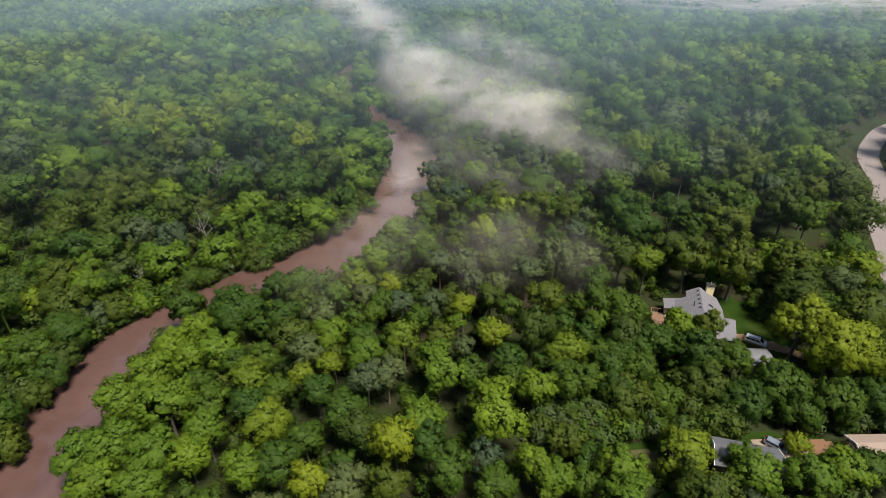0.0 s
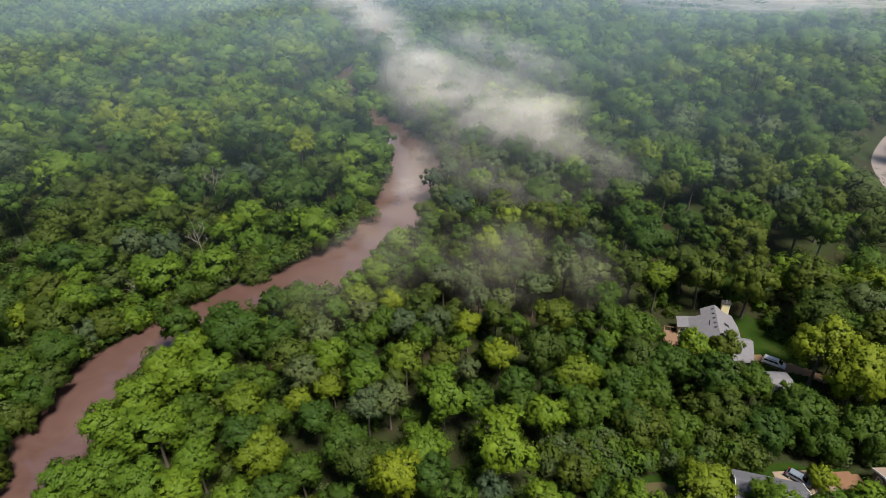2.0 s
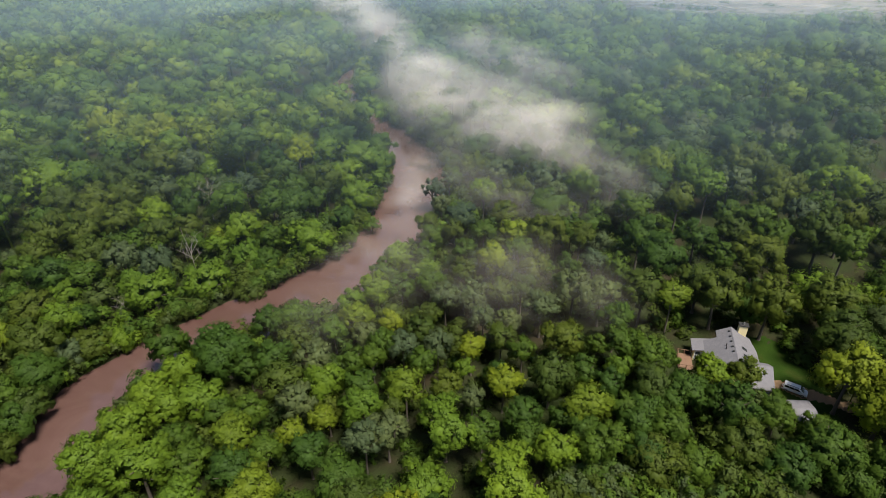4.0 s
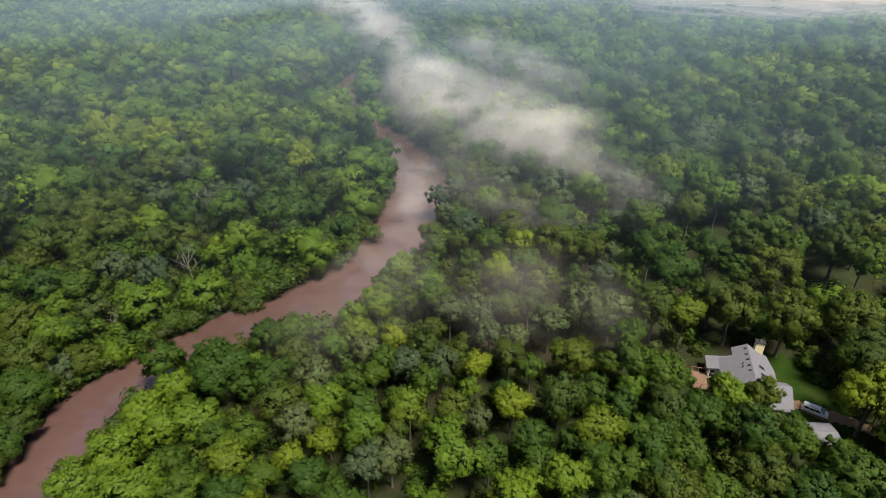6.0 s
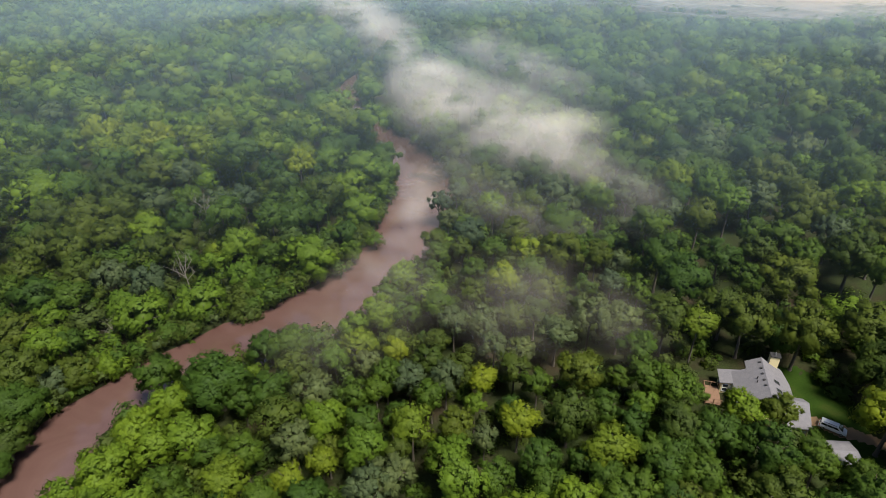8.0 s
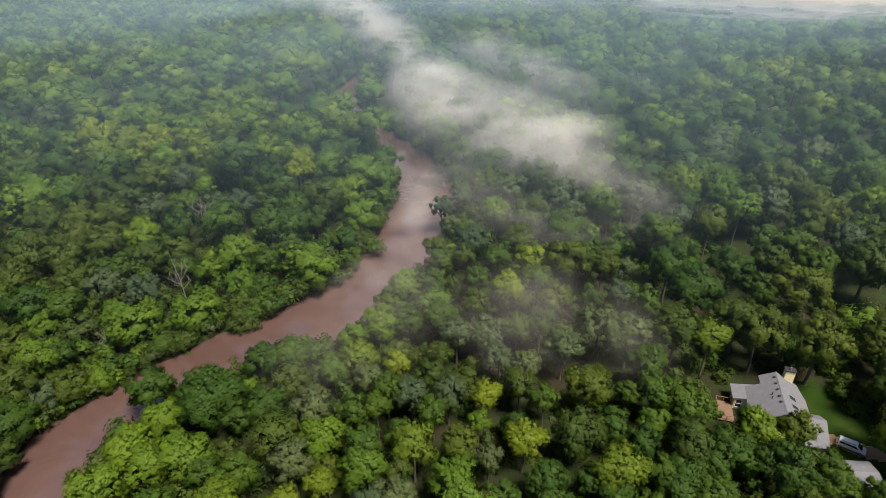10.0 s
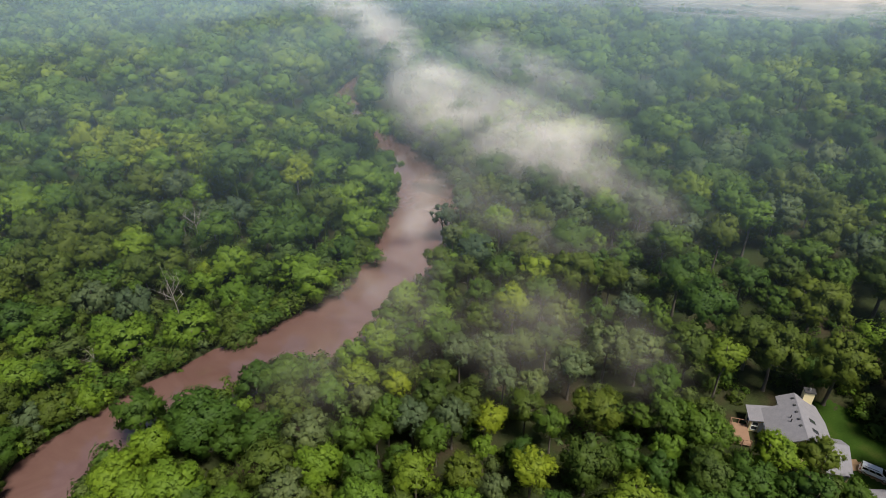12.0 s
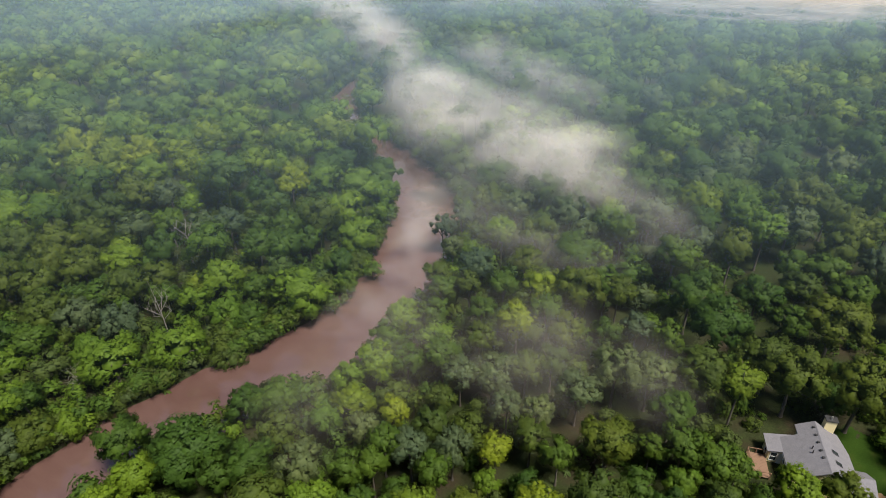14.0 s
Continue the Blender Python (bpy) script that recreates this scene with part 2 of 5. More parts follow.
# ---- lie of the land ----
RIVER = np.array([(-62, -60, 10), (-61, 20, 10), (-60, 55, 9.2), (-61, 75, 9), (-59.5, 92, 8.3), (-50, 106, 8), (-38, 116, 8), (-25, 124, 9.5), (-14, 136, 10),
                  (-7, 150, 10), (-3, 168, 10), (-1, 188, 10), (-4, 208, 9), (-13, 230, 7.5), (-26, 255, 6.0), (-34, 280, 6.0), (-35, 305, 5.5), (-27, 340, 5),
                  (-18, 380, 10), (-25, 430, 10), (-60, 500, 10), (-120, 620, 10), (-160, 900, 10)], float)
ROAD = np.array([(84, 40), (90, 66), (96, 84), (104, 102), (111, 114), (118, 127), (127, 139), (135, 150), (139.5, 161), (145, 172), (154, 183), (168, 196), (187, 205), (215, 212), (260, 216)], float)


def smooth_line(pts, step=2.0):
    """A Catmull-Rom line through pts, resampled."""
    p = np.vstack([2 * pts[0] - pts[1], pts, 2 * pts[-1] - pts[-2]])
    out = []
    for i in range(1, len(p) - 2):
        a, b, c, d = p[i - 1], p[i], p[i + 1], p[i + 2]
        n = max(2, int(np.linalg.norm((c - b)[:2]) / step))
        s = np.linspace(0, 1, n, endpoint=False)[:, None]
        out.append(0.5 * (2 * b + (c - a) * s + (2 * a - 5 * b + 4 * c - d) * s ** 2 + (3 * b - a - 3 * c + d) * s ** 3))
    return np.vstack(out + [pts[-1:]])


RIVER_LINE, ROAD_LINE = smooth_line(RIVER), smooth_line(ROAD)


def from_line(line, x, y):
    """The distance of places from a line, and the row of the line that is nearest."""
    x, y = np.atleast_1d(x).astype(float).ravel(), np.atleast_1d(y).astype(float).ravel()
    best, row = np.full(len(x), 1e9), np.zeros(len(x), int)
    for s in range(0, len(x), 20000):
        d = np.hypot(x[s:s + 20000, None] - line[None, :, 0], y[s:s + 20000, None] - line[None, :, 1])
        row[s:s + 20000] = d.argmin(1)
        best[s:s + 20000] = d.min(1)
    return best, row


def from_bank(x, y):
    x, y = np.atleast_1d(x).astype(float).ravel(), np.atleast_1d(y).astype(float).ravel()
    d, row = from_line(RIVER_LINE, x, y)
    return d - RIVER_LINE[row, 2] + 0.6 * np.sin(x * 0.33 + y * 0.21) + 0.4 * np.sin(x * 0.8 - y * 0.55)


def soft(v, a, b):
    s = np.clip((v - a) / (b - a), 0, 1)
    return s * s * (3 - 2 * s)


YARDS = [(55, 90, 17), (65, 86, 14), (48, 58, 13), (60, 60, 12), (70, 58, 12)]   # level ground round the houses


def ground_z(x, y):
    x, y = np.atleast_1d(x).astype(float).ravel(), np.atleast_1d(y).astype(float).ravel()
    d = from_bank(x, y)
    z = -1.6 + 2.3 * soft(d, -4, 2.5) + 3.2 * soft(d, 3, 55)
    z += (0.5 * np.sin(x * 0.045 + 1.3) * np.cos(y * 0.038) + 0.35 * np.sin(x * 0.11 + y * 0.07)) * soft(d, 3, 25)
    z += 3.0 * soft(y, 220, 480) * soft(d, 5, 60)
    z += 5.0 * soft(x, 52, 84) * (1 - soft(x, 150, 230)) * soft(y, 104, 136) * (1 - soft(y, 190, 300))   # wooded rise east of the river
    for cx, cy, r in YARDS:
        w = 1 - soft(np.hypot(x - cx, y - cy), r * 0.6, r * 1.3)
        z = z * (1 - w) + 4.1 * w
    dr, _ = from_line(ROAD_LINE, x, y)
    w = 1 - soft(dr, 4, 14)
    return z * (1 - w) + 4.6 * w


def grid_axis(lo, hi, step, far):
    inner = np.arange(lo, hi + step, step)
    ext = np.array([12, 40, 110, 300, 800, far])
    return np.concatenate([lo - ext[::-1], inner, hi + ext])


def drape(name, corners_x, corners_y, material, lift, mask=None, step=1.0):
    """A patch of surface that lies on the ground."""
    xs, ys = np.arange(*corners_x, step), np.arange(*corners_y, step)
    gx, gy = np.meshgrid(xs, ys)
    z = ground_z(gx, gy) + lift
    w = len(xs)
    keep = mask(gx, gy).ravel() if mask else np.ones(gx.size, bool)
    faces = [(j * w + i, j * w + i + 1, (j + 1) * w + i + 1, (j + 1) * w + i) for j in range(len(ys) - 1) for i in range(w - 1)
             if keep[j * w + i] and keep[j * w + i + 1] and keep[(j + 1) * w + i] and keep[(j + 1) * w + i + 1]]
    ob = mesh_object(name, np.c_[gx.ravel(), gy.ravel(), z], faces, material, smooth=True)
    bm = bmesh.new()
    bm.from_mesh(ob.data)
    bmesh.ops.delete(bm, geom=[v for v in bm.verts if not v.link_faces], context="VERTS")
    bm.to_mesh(ob.data)
    bm.free()
    return ob


gx, gy = np.meshgrid(grid_axis(-360, 380, 4, 6000), grid_axis(-60, 600, 4, 6000))
gz = ground_z(gx, gy)
cols = gx.shape[1]
idx = np.arange(gx.size).reshape(gx.shape)
quads = np.stack([idx[:-1, :-1], idx[:-1, 1:], idx[1:, 1:], idx[1:, :-1]], -1).reshape(-1, 4)
tris = np.vstack([quads[:, [0, 1, 2]], quads[:, [0, 2, 3]]])
ground_mesh = fast_mesh("ground", np.c_[gx.ravel(), gy.ravel(), gz], tris, GROUND)
ground_mesh.shade_smooth()
tagged(new("ground", ground_mesh), "dark leaf-littered forest floor under the woodland", "ground", kind="structure")


def ribbon(name, line, half, z, material):
    """A strip along a line; half is one number or one for each row, z a function of places or a number."""
    d = np.gradient(line[:, :2], axis=0)
    d /= np.linalg.norm(d, axis=1)[:, None]
    nrm = np.c_[-d[:, 1], d[:, 0]]
    half = np.broadcast_to(half, len(line))
    cuts = np.linspace(-1, 1, 9)
    v = []
    for k in cuts:
        p = line[:, :2] + nrm * (half * k)[:, None]
        v.append(np.c_[p, z(p[:, 0], p[:, 1]) if callable(z) else np.full(len(p), z)])
    v = np.stack(v, 1)
    n, w = v.shape[:2]
    faces = [(i * w + k, i * w + k + 1, (i + 1) * w + k + 1, (i + 1) * w + k) for i in range(n - 1) for k in range(w - 1)]
    return mesh_object(name, v.reshape(-1, 3), faces, material, smooth=True)


wx, wy = np.meshgrid(np.arange(-180, 40, 2.0), np.arange(-60, 720, 2.0))
wet = (from_bank(wx, wy) < 5).reshape(wx.shape)
ids = np.arange(wx.size).reshape(wx.shape)
wq = np.stack([ids[:-1, :-1], ids[:-1, 1:], ids[1:, 1:], ids[1:, :-1]], -1).reshape(-1, 4)
wq = wq[wet.ravel()[wq].all(1)]
used, back = np.unique(wq, return_inverse=True)
wq = back.reshape(-1, 4)
water_mesh = fast_mesh("water", np.c_[wx.ravel(), wy.ravel(), np.zeros(wx.size)][used], np.vstack([wq[:, [0, 1, 2]], wq[:, [0, 2, 3]]]), WATER)
water_mesh.shade_smooth()
tagged(new("water", water_mesh), "brown silt-laden flooded river with a smooth surface", "river", kind="structure")
tagged(ribbon("road", ROAD_LINE, 2.9, lambda x, y: ground_z(x, y) + 0.06, ASPHALT), "pale grey winding asphalt road through the woods", "road", kind="structure")
edge_line = ROAD_LINE.copy()
dd = np.gradient(edge_line, axis=0)
dd /= np.linalg.norm(dd, axis=1)[:, None]
edge_line = edge_line + np.c_[dd[:, 1], -dd[:, 0]] * 3.05
tagged(ribbon("kerb", edge_line, 0.14, lambda x, y: ground_z(x, y) + 0.16, CONCRETE), "pale concrete kerb along the road", "kerb", kind="structure")
verge_line = ROAD_LINE + np.c_[dd[:, 1], -dd[:, 0]] * 8
tagged(ribbon("verge", verge_line, 4.6, lambda x, y: ground_z(x, y) + 0.03, LAWN), "mown green grass verge beside the road", "grass", kind="structure")
tagged(drape("lawn", (50, 76), (74, 106), LAWN, 0.05, lambda x, y: np.hypot((x - 63.5) / 7.5, (y - 88.5) / 12) + 0.05 * np.sin(x * 1.7 + y) < 1, 0.4), "shaded green lawn beside the house", "lawn", kind="structure")
tagged(drape("yard", (22, 72), (52, 70), LAWN, 0.05, lambda x, y: np.hypot((x - 48) / 18, (y - 60.8) / 3.4) + 0.06 * np.sin(x * 0.9) + 0.05 * np.sin(x * 2.3 + y * 3.1) < 1, 0.4), "dim green clearing between the woods and the houses", "lawn", kind="structure")
tagged(drape("driveway", (61, 73), (80, 88.5), DIRT, 0.09, lambda x, y: np.abs((y - 84.4) + (x - 66) * 0.62 + 0.3 * np.sin(x)) < 1.9, 0.5), "tan gravel driveway on the lawn", "driveway", kind="structure")
tagged(drape("parking_pad", (51, 60), (57.5, 63), CONCRETE, 0.10, lambda x, y: np.abs(x - 55.5) < 4.2, 0.5), "pale tan concrete parking pad beside the house", "driveway", kind="structure")
tagged(drape("bare_earth", (58, 65), (58, 63), CLAY, 0.12, lambda x, y: np.hypot((x - 61.5) / 3, (y - 60.5) / 1.9) < 1, 0.5), "bare reddish earth beside the parking pad", "earth", kind="structure")
tagged(drape("earth_patch", (30, 37), (58, 63), WEEDS, 0.12, lambda x, y: np.hypot((x - 33.5) / 3.0, (y - 60.3) / 1.5) < 1, 0.5), "patch of brown weeds and earth in the clearing", "earth", kind="structure")


# ---- trees ----
def ico(level):
    bm = bmesh.new()
    bmesh.ops.create_icosphere(bm, subdivisions=level, radius=1)
    v = np.array([x.co for x in bm.verts])
    f = np.array([[x.index for x in g.verts] for g in bm.faces])
    bm.free()
    return v, f


OCTA = np.array([(1, 0, 0), (-1, 0, 0), (0, 1, 0), (0, -1, 0), (0, 0, 1), (0, 0, -1)], float)
ICO = {0: (OCTA, np.array([(0, 2, 4), (2, 1, 4), (1, 3, 4), (3, 0, 4), (2, 0, 5), (1, 2, 5), (3, 1, 5), (0, 3, 5)])), 1: ico(1), 2: ico(2)}


def unit(v):
    return v / np.maximum(np.linalg.norm(v, axis=1)[:, None], 1e-9)


def crown_arrays(rng, billows, clumps, leaves, leaf, level=2, flat=0.80, droop=0.78, knots=True, spread=0.40, loose=0.0, rough=0.32):
    """A crown of radius 1 about its own middle: rounded billows on a dome, each set with clumps of leaf sprays, dark hollows between."""
    verts, faces, turned, n = [], [], [], 0

    def add(v, f, nr):
        nonlocal n
        verts.append(v)
        faces.append(f + n)
        turned.append(nr)
        n += len(v)

    kv, kf = ICO[0]
    bv, bf = ICO[level]
    k = np.arange(billows) + 0.35
    up = 1 - k / billows * (1 + droop)
    az = k * 2.39996 + rng.normal(0, 0.45, billows)
    ring = np.sqrt(np.clip(1 - up ** 2, 0, 1))
    heads = np.c_[ring * np.cos(az), ring * np.sin(az), up]
    size = rng.uniform(0.70, 1.30, billows) * 1.22 / math.sqrt(billows)
    reach = rng.uniform(0.88, 1.10, billows) - size * rng.uniform(0.85, 1.05, billows)
    mid = heads * reach[:, None] * np.array([1, 1, flat])
    mid, heads, size = np.vstack([mid, [[0, 0, -0.06]]]), np.vstack([heads, [[0, 0, 0.6]]]), np.append(size, 0.60)
    for c, h, r in zip(mid, heads, size):
        add(bv * (1 + rng.normal(0, 0.16, len(bv)))[:, None] * r * (0.60 - 0.5 * loose) * np.array([1, 1, 0.86]) + c, bf, unit(bv + h * 0.5))
        count = clumps if r < 0.59 else clumps * 2   # the heart of the crown is the last and largest
        g = unit(rng.normal(0, 1, (count, 3)) + h * 0.8 + np.array([0, 0, 0.15]))
        tips = c + g * (r * rng.uniform(0.66, 1.04 + loose, count))[:, None] * np.array([1, 1, 0.88])
        small = min(r, 0.45) * spread * rng.uniform(0.65, 1.25, count)
        for p, q, w in zip(tips, g, small):
            if knots:
                add(kv * (1 + rng.normal(0, 0.16, len(kv)))[:, None] * w * 0.62 + p, kf, unit(kv * 0.6 + q * 0.6 + h * 0.4))
            m = leaves
            u = unit(rng.normal(0, 1, (m, 3)) + q * 0.9 + np.array([0, 0, 0.15]))
            at = p + u * (w * rng.uniform(0.5, 1.35, m))[:, None]
            nrm = unit(u * 1.6 * rough + q * 0.5 + h * 0.6 + rng.normal(0, rough, (m, 3)) + np.array([0, 0, 0.25]))
            t1 = unit(np.cross(nrm, rng.normal(0, 1, (m, 3))))
            t2 = np.cross(nrm, t1)
            L = (leaf * rng.uniform(0.6, 1.35, m))[:, None]
            W = L * rng.uniform(0.5, 0.85, m)[:, None]
            rounded = unit(u * 0.35 + q * 0.5 + h * 0.55 + nrm * 0.45)
            add(np.stack([at - t1 * L * 0.6 - nrm * L * 0.1, at - t2 * W * 0.5 + t1 * L * 0.3, at + t2 * W * 0.5 + t1 * L * 0.3], 1).reshape(-1, 3), np.arange(m)[:, None] * 3 + [0, 1, 2], np.repeat(rounded, 3, 0))
    return np.vstack(verts), np.vstack(faces), np.vstack(turned)


def trunk_lists(rng, high, limbs=6, bare=False):
    """A trunk up to the middle of the crown (height high, crown radius 1 above it) and limbs into the crown."""
    v, f = [], []
    lean = rng.normal(0, 0.06, 2)
    r0 = 0.058 if not bare else 0.026
    pts = [(lean[0] * s * s, lean[1] * s * s, high * s) for s in (0, 0.08, 0.35, 0.7, 1.0)]
    tube(v, f, pts, [r0 * 1.5, r0 * 1.05, r0 * 0.9, r0 * 0.72, r0 * 0.5], 7)
    for i in range(limbs):
        a = 2 * math.pi * (i / limbs) + rng.uniform(-0.4, 0.4)
        s = rng.uniform(0.55, 0.95)
        st = Vector((lean[0] * s * s, lean[1] * s * s, high * s))
        out = Vector((math.cos(a), math.sin(a), 0))
        e = st + out * rng.uniform(0.45, 0.75) + Vector((0, 0, rng.uniform(0.25, 0.7)))
        m = st.lerp(e, 0.5) + Vector((0, 0, 0.06)) + out * 0.05
        tube(v, f, [st, m, e], [r0 * 0.5, r0 * 0.33, r0 * 0.1], 5)
        if bare:
            for q in range(4):
                b = m.lerp(e, rng.uniform(0.0, 0.8))
                tip = b + Vector((rng.normal(0, 0.28), rng.normal(0, 0.28), rng.uniform(0.15, 0.5)))
                tube(v, f, [b, b.lerp(tip, 0.5) + Vector((0, 0, 0.03)), tip], [r0 * 0.22, r0 * 0.15, r0 * 0.05], 4)
    return v, f


KIND = {
    "o": ("broadleaf tree with a dense olive green crown in the woodland", dict(billows=13, clumps=19, leaves=17, leaf=0.066)),
    "m": ("broadleaf tree with a rounded middle green crown in the woodland", dict(billows=12, clumps=20, leaves=17, leaf=0.070)),
    "g": ("broadleaf tree with a small-lobed grey-green crown in the woodland", dict(billows=19, clumps=13, leaves=15, leaf=0.060, spread=0.46)),
    "b": ("broadleaf tree with a bright fresh green crown", dict(billows=11, clumps=21, leaves=18, leaf=0.070, loose=0.08)),
    "y": ("broadleaf tree with a loose yellow-green crown", dict(billows=10, clumps=23, leaves=18, leaf=0.070, loose=0.10, flat=0.86)),
}
templates = {}


def tree_template(kind, variant, m):
    """The first tree of a kind, of crown radius 1 with its crown's middle 1.6 above its foot."""
    rng = np.random.default_rng(100 * ORDER.index(kind) + variant)
    label, how = KIND[kind]
    ob = tagged(new("broadleaf_tree"), label, "tree", "woodland trees")
    v, f = trunk_lists(rng, 1.6)
    mesh_object("trunk", v, f, BARK, ob, smooth=True)
    if variant == 3:
        how = dict(how, billows=int(how["billows"] * 1.35), leaf=how["leaf"] * 0.88)
    cv, cf, cn = crown_arrays(rng, **how)
    crown_mesh = fast_mesh("crown", cv, cf, LEAF[kind], normals=cn)
    crown = new("crown", crown_mesh)
    crown.parent = ob
    ob.matrix_basis = m
    return ob


def plant(kind, x, y, r, mid_z, rng):
    z = float(ground_z(x, y)[0])
    high = max(mid_z - z, r * 0.9)
    variant = 3 if r > 4.8 else int(rng.integers(0, 3))
    m = at_plan(x, y, z - 0.05) @ Matrix.Rotation(rng.uniform(0, 6.283), 4, "Z") @ Matrix.Diagonal((r, r * rng.uniform(0.92, 1.08), r, 1))
    key = (kind, variant)
    if key in templates:
        first = templates[key]
        ob = copy_thing(first, m @ Matrix.Diagonal([1 / v for v in first.scale] + [1]))
    else:
        ob = templates[key] = tree_template(kind, variant, m)
    tall = rng.uniform(0.95, 1.15)
    for child in ob.children:
        if child.name.startswith("crown"):
            child.location, child.scale = (0, 0, high / r * UNIT), (1, 1, tall)
        else:
            child.scale = (1, 1, high / r / 1.6)
    return ob


# place, crown radius, height of the crown's middle over the water, kind
FAR_WEST_TREES = [(-141.3, 329.3, 9.8, 11.5, "b"), (-127, 324.6, 8.9, 11.5, "b"), (-149.9, 271.8, 7.1, 11.5, "b"), (-139.4, 266.9, 7.7, 11.5, "b"), (-126.4, 252.6, 6.4, 11.5, "m"), (-148.3, 257, 6.8, 11.5, "b"), (-179.3, 304.3, 7.1, 11.5, "m"), (-106.4, 252.9, 6.5, 11.5, "m"), (-92.9, 252.1, 6.3, 11.5, "b"), (-102.1, 279.5, 6.8, 11.5, "b"), (-89.7, 274.2, 6.5, 11.5, "b"), (-105.9, 233, 5.8, 11.5, "b"), (-96.3, 229.2, 5, 11.5, "b"), (-106.8, 212.6, 6.5, 11.5, "y"), (-94.8, 206, 5.8, 11.5, "y"), (-86.4, 205.5, 6.1, 11.5, "y"), (-97.5, 193.8, 5, 11.5, "y"), (-83.9, 219.3, 6, 11.5, "b"), (-76.6, 217.7, 5, 11.5, "b")]
LIGHT_WEST_TREES = [(-79, 194.4, 5.4, 10.5, "b"), (-76.9, 237.8, 5.7, 10.5, "b"), (-74.3, 255.9, 6, 10.5, "b"), (-69.9, 263.7, 6.2, 10.5, "b"), (-141.3, 222, 6.7, 10.5, "m"), (-121.5, 215.1, 5.4, 10.5, "m"), (-109, 192.3, 5.7, 10.5, "m"), (-116.2, 184, 6, 10.5, "m"), (-77.2, 181.1, 6.1, 10.5, "o"), (-68.9, 180.6, 4.4, 10.5, "g"), (-70.5, 215.6, 4.5, 10.5, "g"), (-53.5, 205.9, 4.6, 10.5, "m"), (-37.2, 184, 5.1, 10.5, "y"), (-44.7, 181.8, 4.3, 10.5, "m"), (-56.9, 196, 4.8, 10.5, "m"), (-50.3, 235.5, 5.2, 10.5, "m"), (-41.7, 242, 5.6, 10.5, "m"), (-44.1, 213, 4.7, 10.5, "m")]
INNER_WEST_TREES = [(-101.4, 164.3, 7.1, 11, "b"), (-99.1, 175.4, 4.1, 10, "b"), (-88.9, 172.9, 5.4, 10, "o"), (-80.7, 171.4, 5.6, 10, "o"), (-93.6, 155.1, 5.4, 10, "o"), (-84.4, 155.6, 5.7, 10, "o"), (-78.5, 159.4, 4.6, 10, "o"), (-82.6, 147.5, 4.4, 10, "o"), (-74.4, 144.8, 4.8, 10, "o"), (-67.2, 147.8, 4.1, 10, "b"), (-61.7, 137.8, 3.9, 10, "o"), (-60.8, 152.9, 4.3, 10, "m"), (-58.5, 143.7, 4.1, 8, "o"), (-63, 164.7, 3.9, 10, "m"), (-54.8, 162.9, 4.1, 10, "g"), (-48.5, 164, 4.1, 10, "g"), (-39, 153, 4.1, 10, "m"), (-33, 152.7, 4.3, 10, "m")]
WEST_TREES = [(-44.3, 142, 4.7, 8, "b"), (-90.1, 141.8, 5.3, 8.5, "o"), (-82.8, 141.4, 4.6, 8.5, "o"), (-66.6, 137.1, 4.3, 8.5, "m"), (-88.1, 131.9, 4.8, 8.5, "o"), (-75.3, 131.3, 4.9, 8.5, "o"), (-68.2, 129.6, 4.4, 8.5, "g"), (-60.4, 129.2, 4.3, 7, "g"), (-87.8, 125, 4.1, 8.5, "m"), (-79.8, 122.6, 4.7, 8.5, "m"), (-73.3, 122.3, 3.8, 8.5, "m"), (-76.5, 119, 3.5, 6, "b"), (-78, 110.4, 4.7, 8.5, "o"), (-71.1, 108, 4.3, 7.5, "b"), (-67.7, 109.1, 3.3, 7, "m")]
WEST_BANK_TREES = [(-41.9, 134.2, 4, 5, "b"), (-37, 133.1, 3.4, 4, "m"), (-27.5, 138.3, 6.7, 6, "b"), (-47.3, 123, 5.4, 3.5, "b"), (-63.4, 122.3, 3.7, 6, "b"), (-58.1, 119.2, 5.6, 5.5, "b"), (-72.5, 101.6, 5.2, 7, "o"), (-69.4, 94.6, 5.2, 5, "m"), (-67.9, 101.3, 3.7, 4, "g"), (-64.5, 103.6, 3.7, 3.5, "o"), (-60.2, 106.9, 2.9, 1.8, "b"), (-67.9, 88.1, 4.1, 4, "o"), (-30.4, 172.4, 3.9, 8, "m"), (-19, 184.9, 6.4, 9, "b"), (-13.7, 185, 5.4, 7, "b"), (-21.3, 172.7, 5.7, 8, "b"), (-17.5, 162.9, 5.8, 5, "b"), (-20.7, 152.3, 3.5, 5, "m")]
BEND_TREES = [(-35.3, 163.3, 4.3, 9, "m"), (-12.9, 196.1, 5, 8, "m"), (-18.8, 146.5, 3.1, 3, "m"), (-29.7, 196.8, 4.7, 10, "m"), (-24.9, 201.5, 4.4, 10, "m"), (-28.7, 158.3, 3.6, 8, "m"), (-37.2, 141.8, 3.6, 6, "m")]
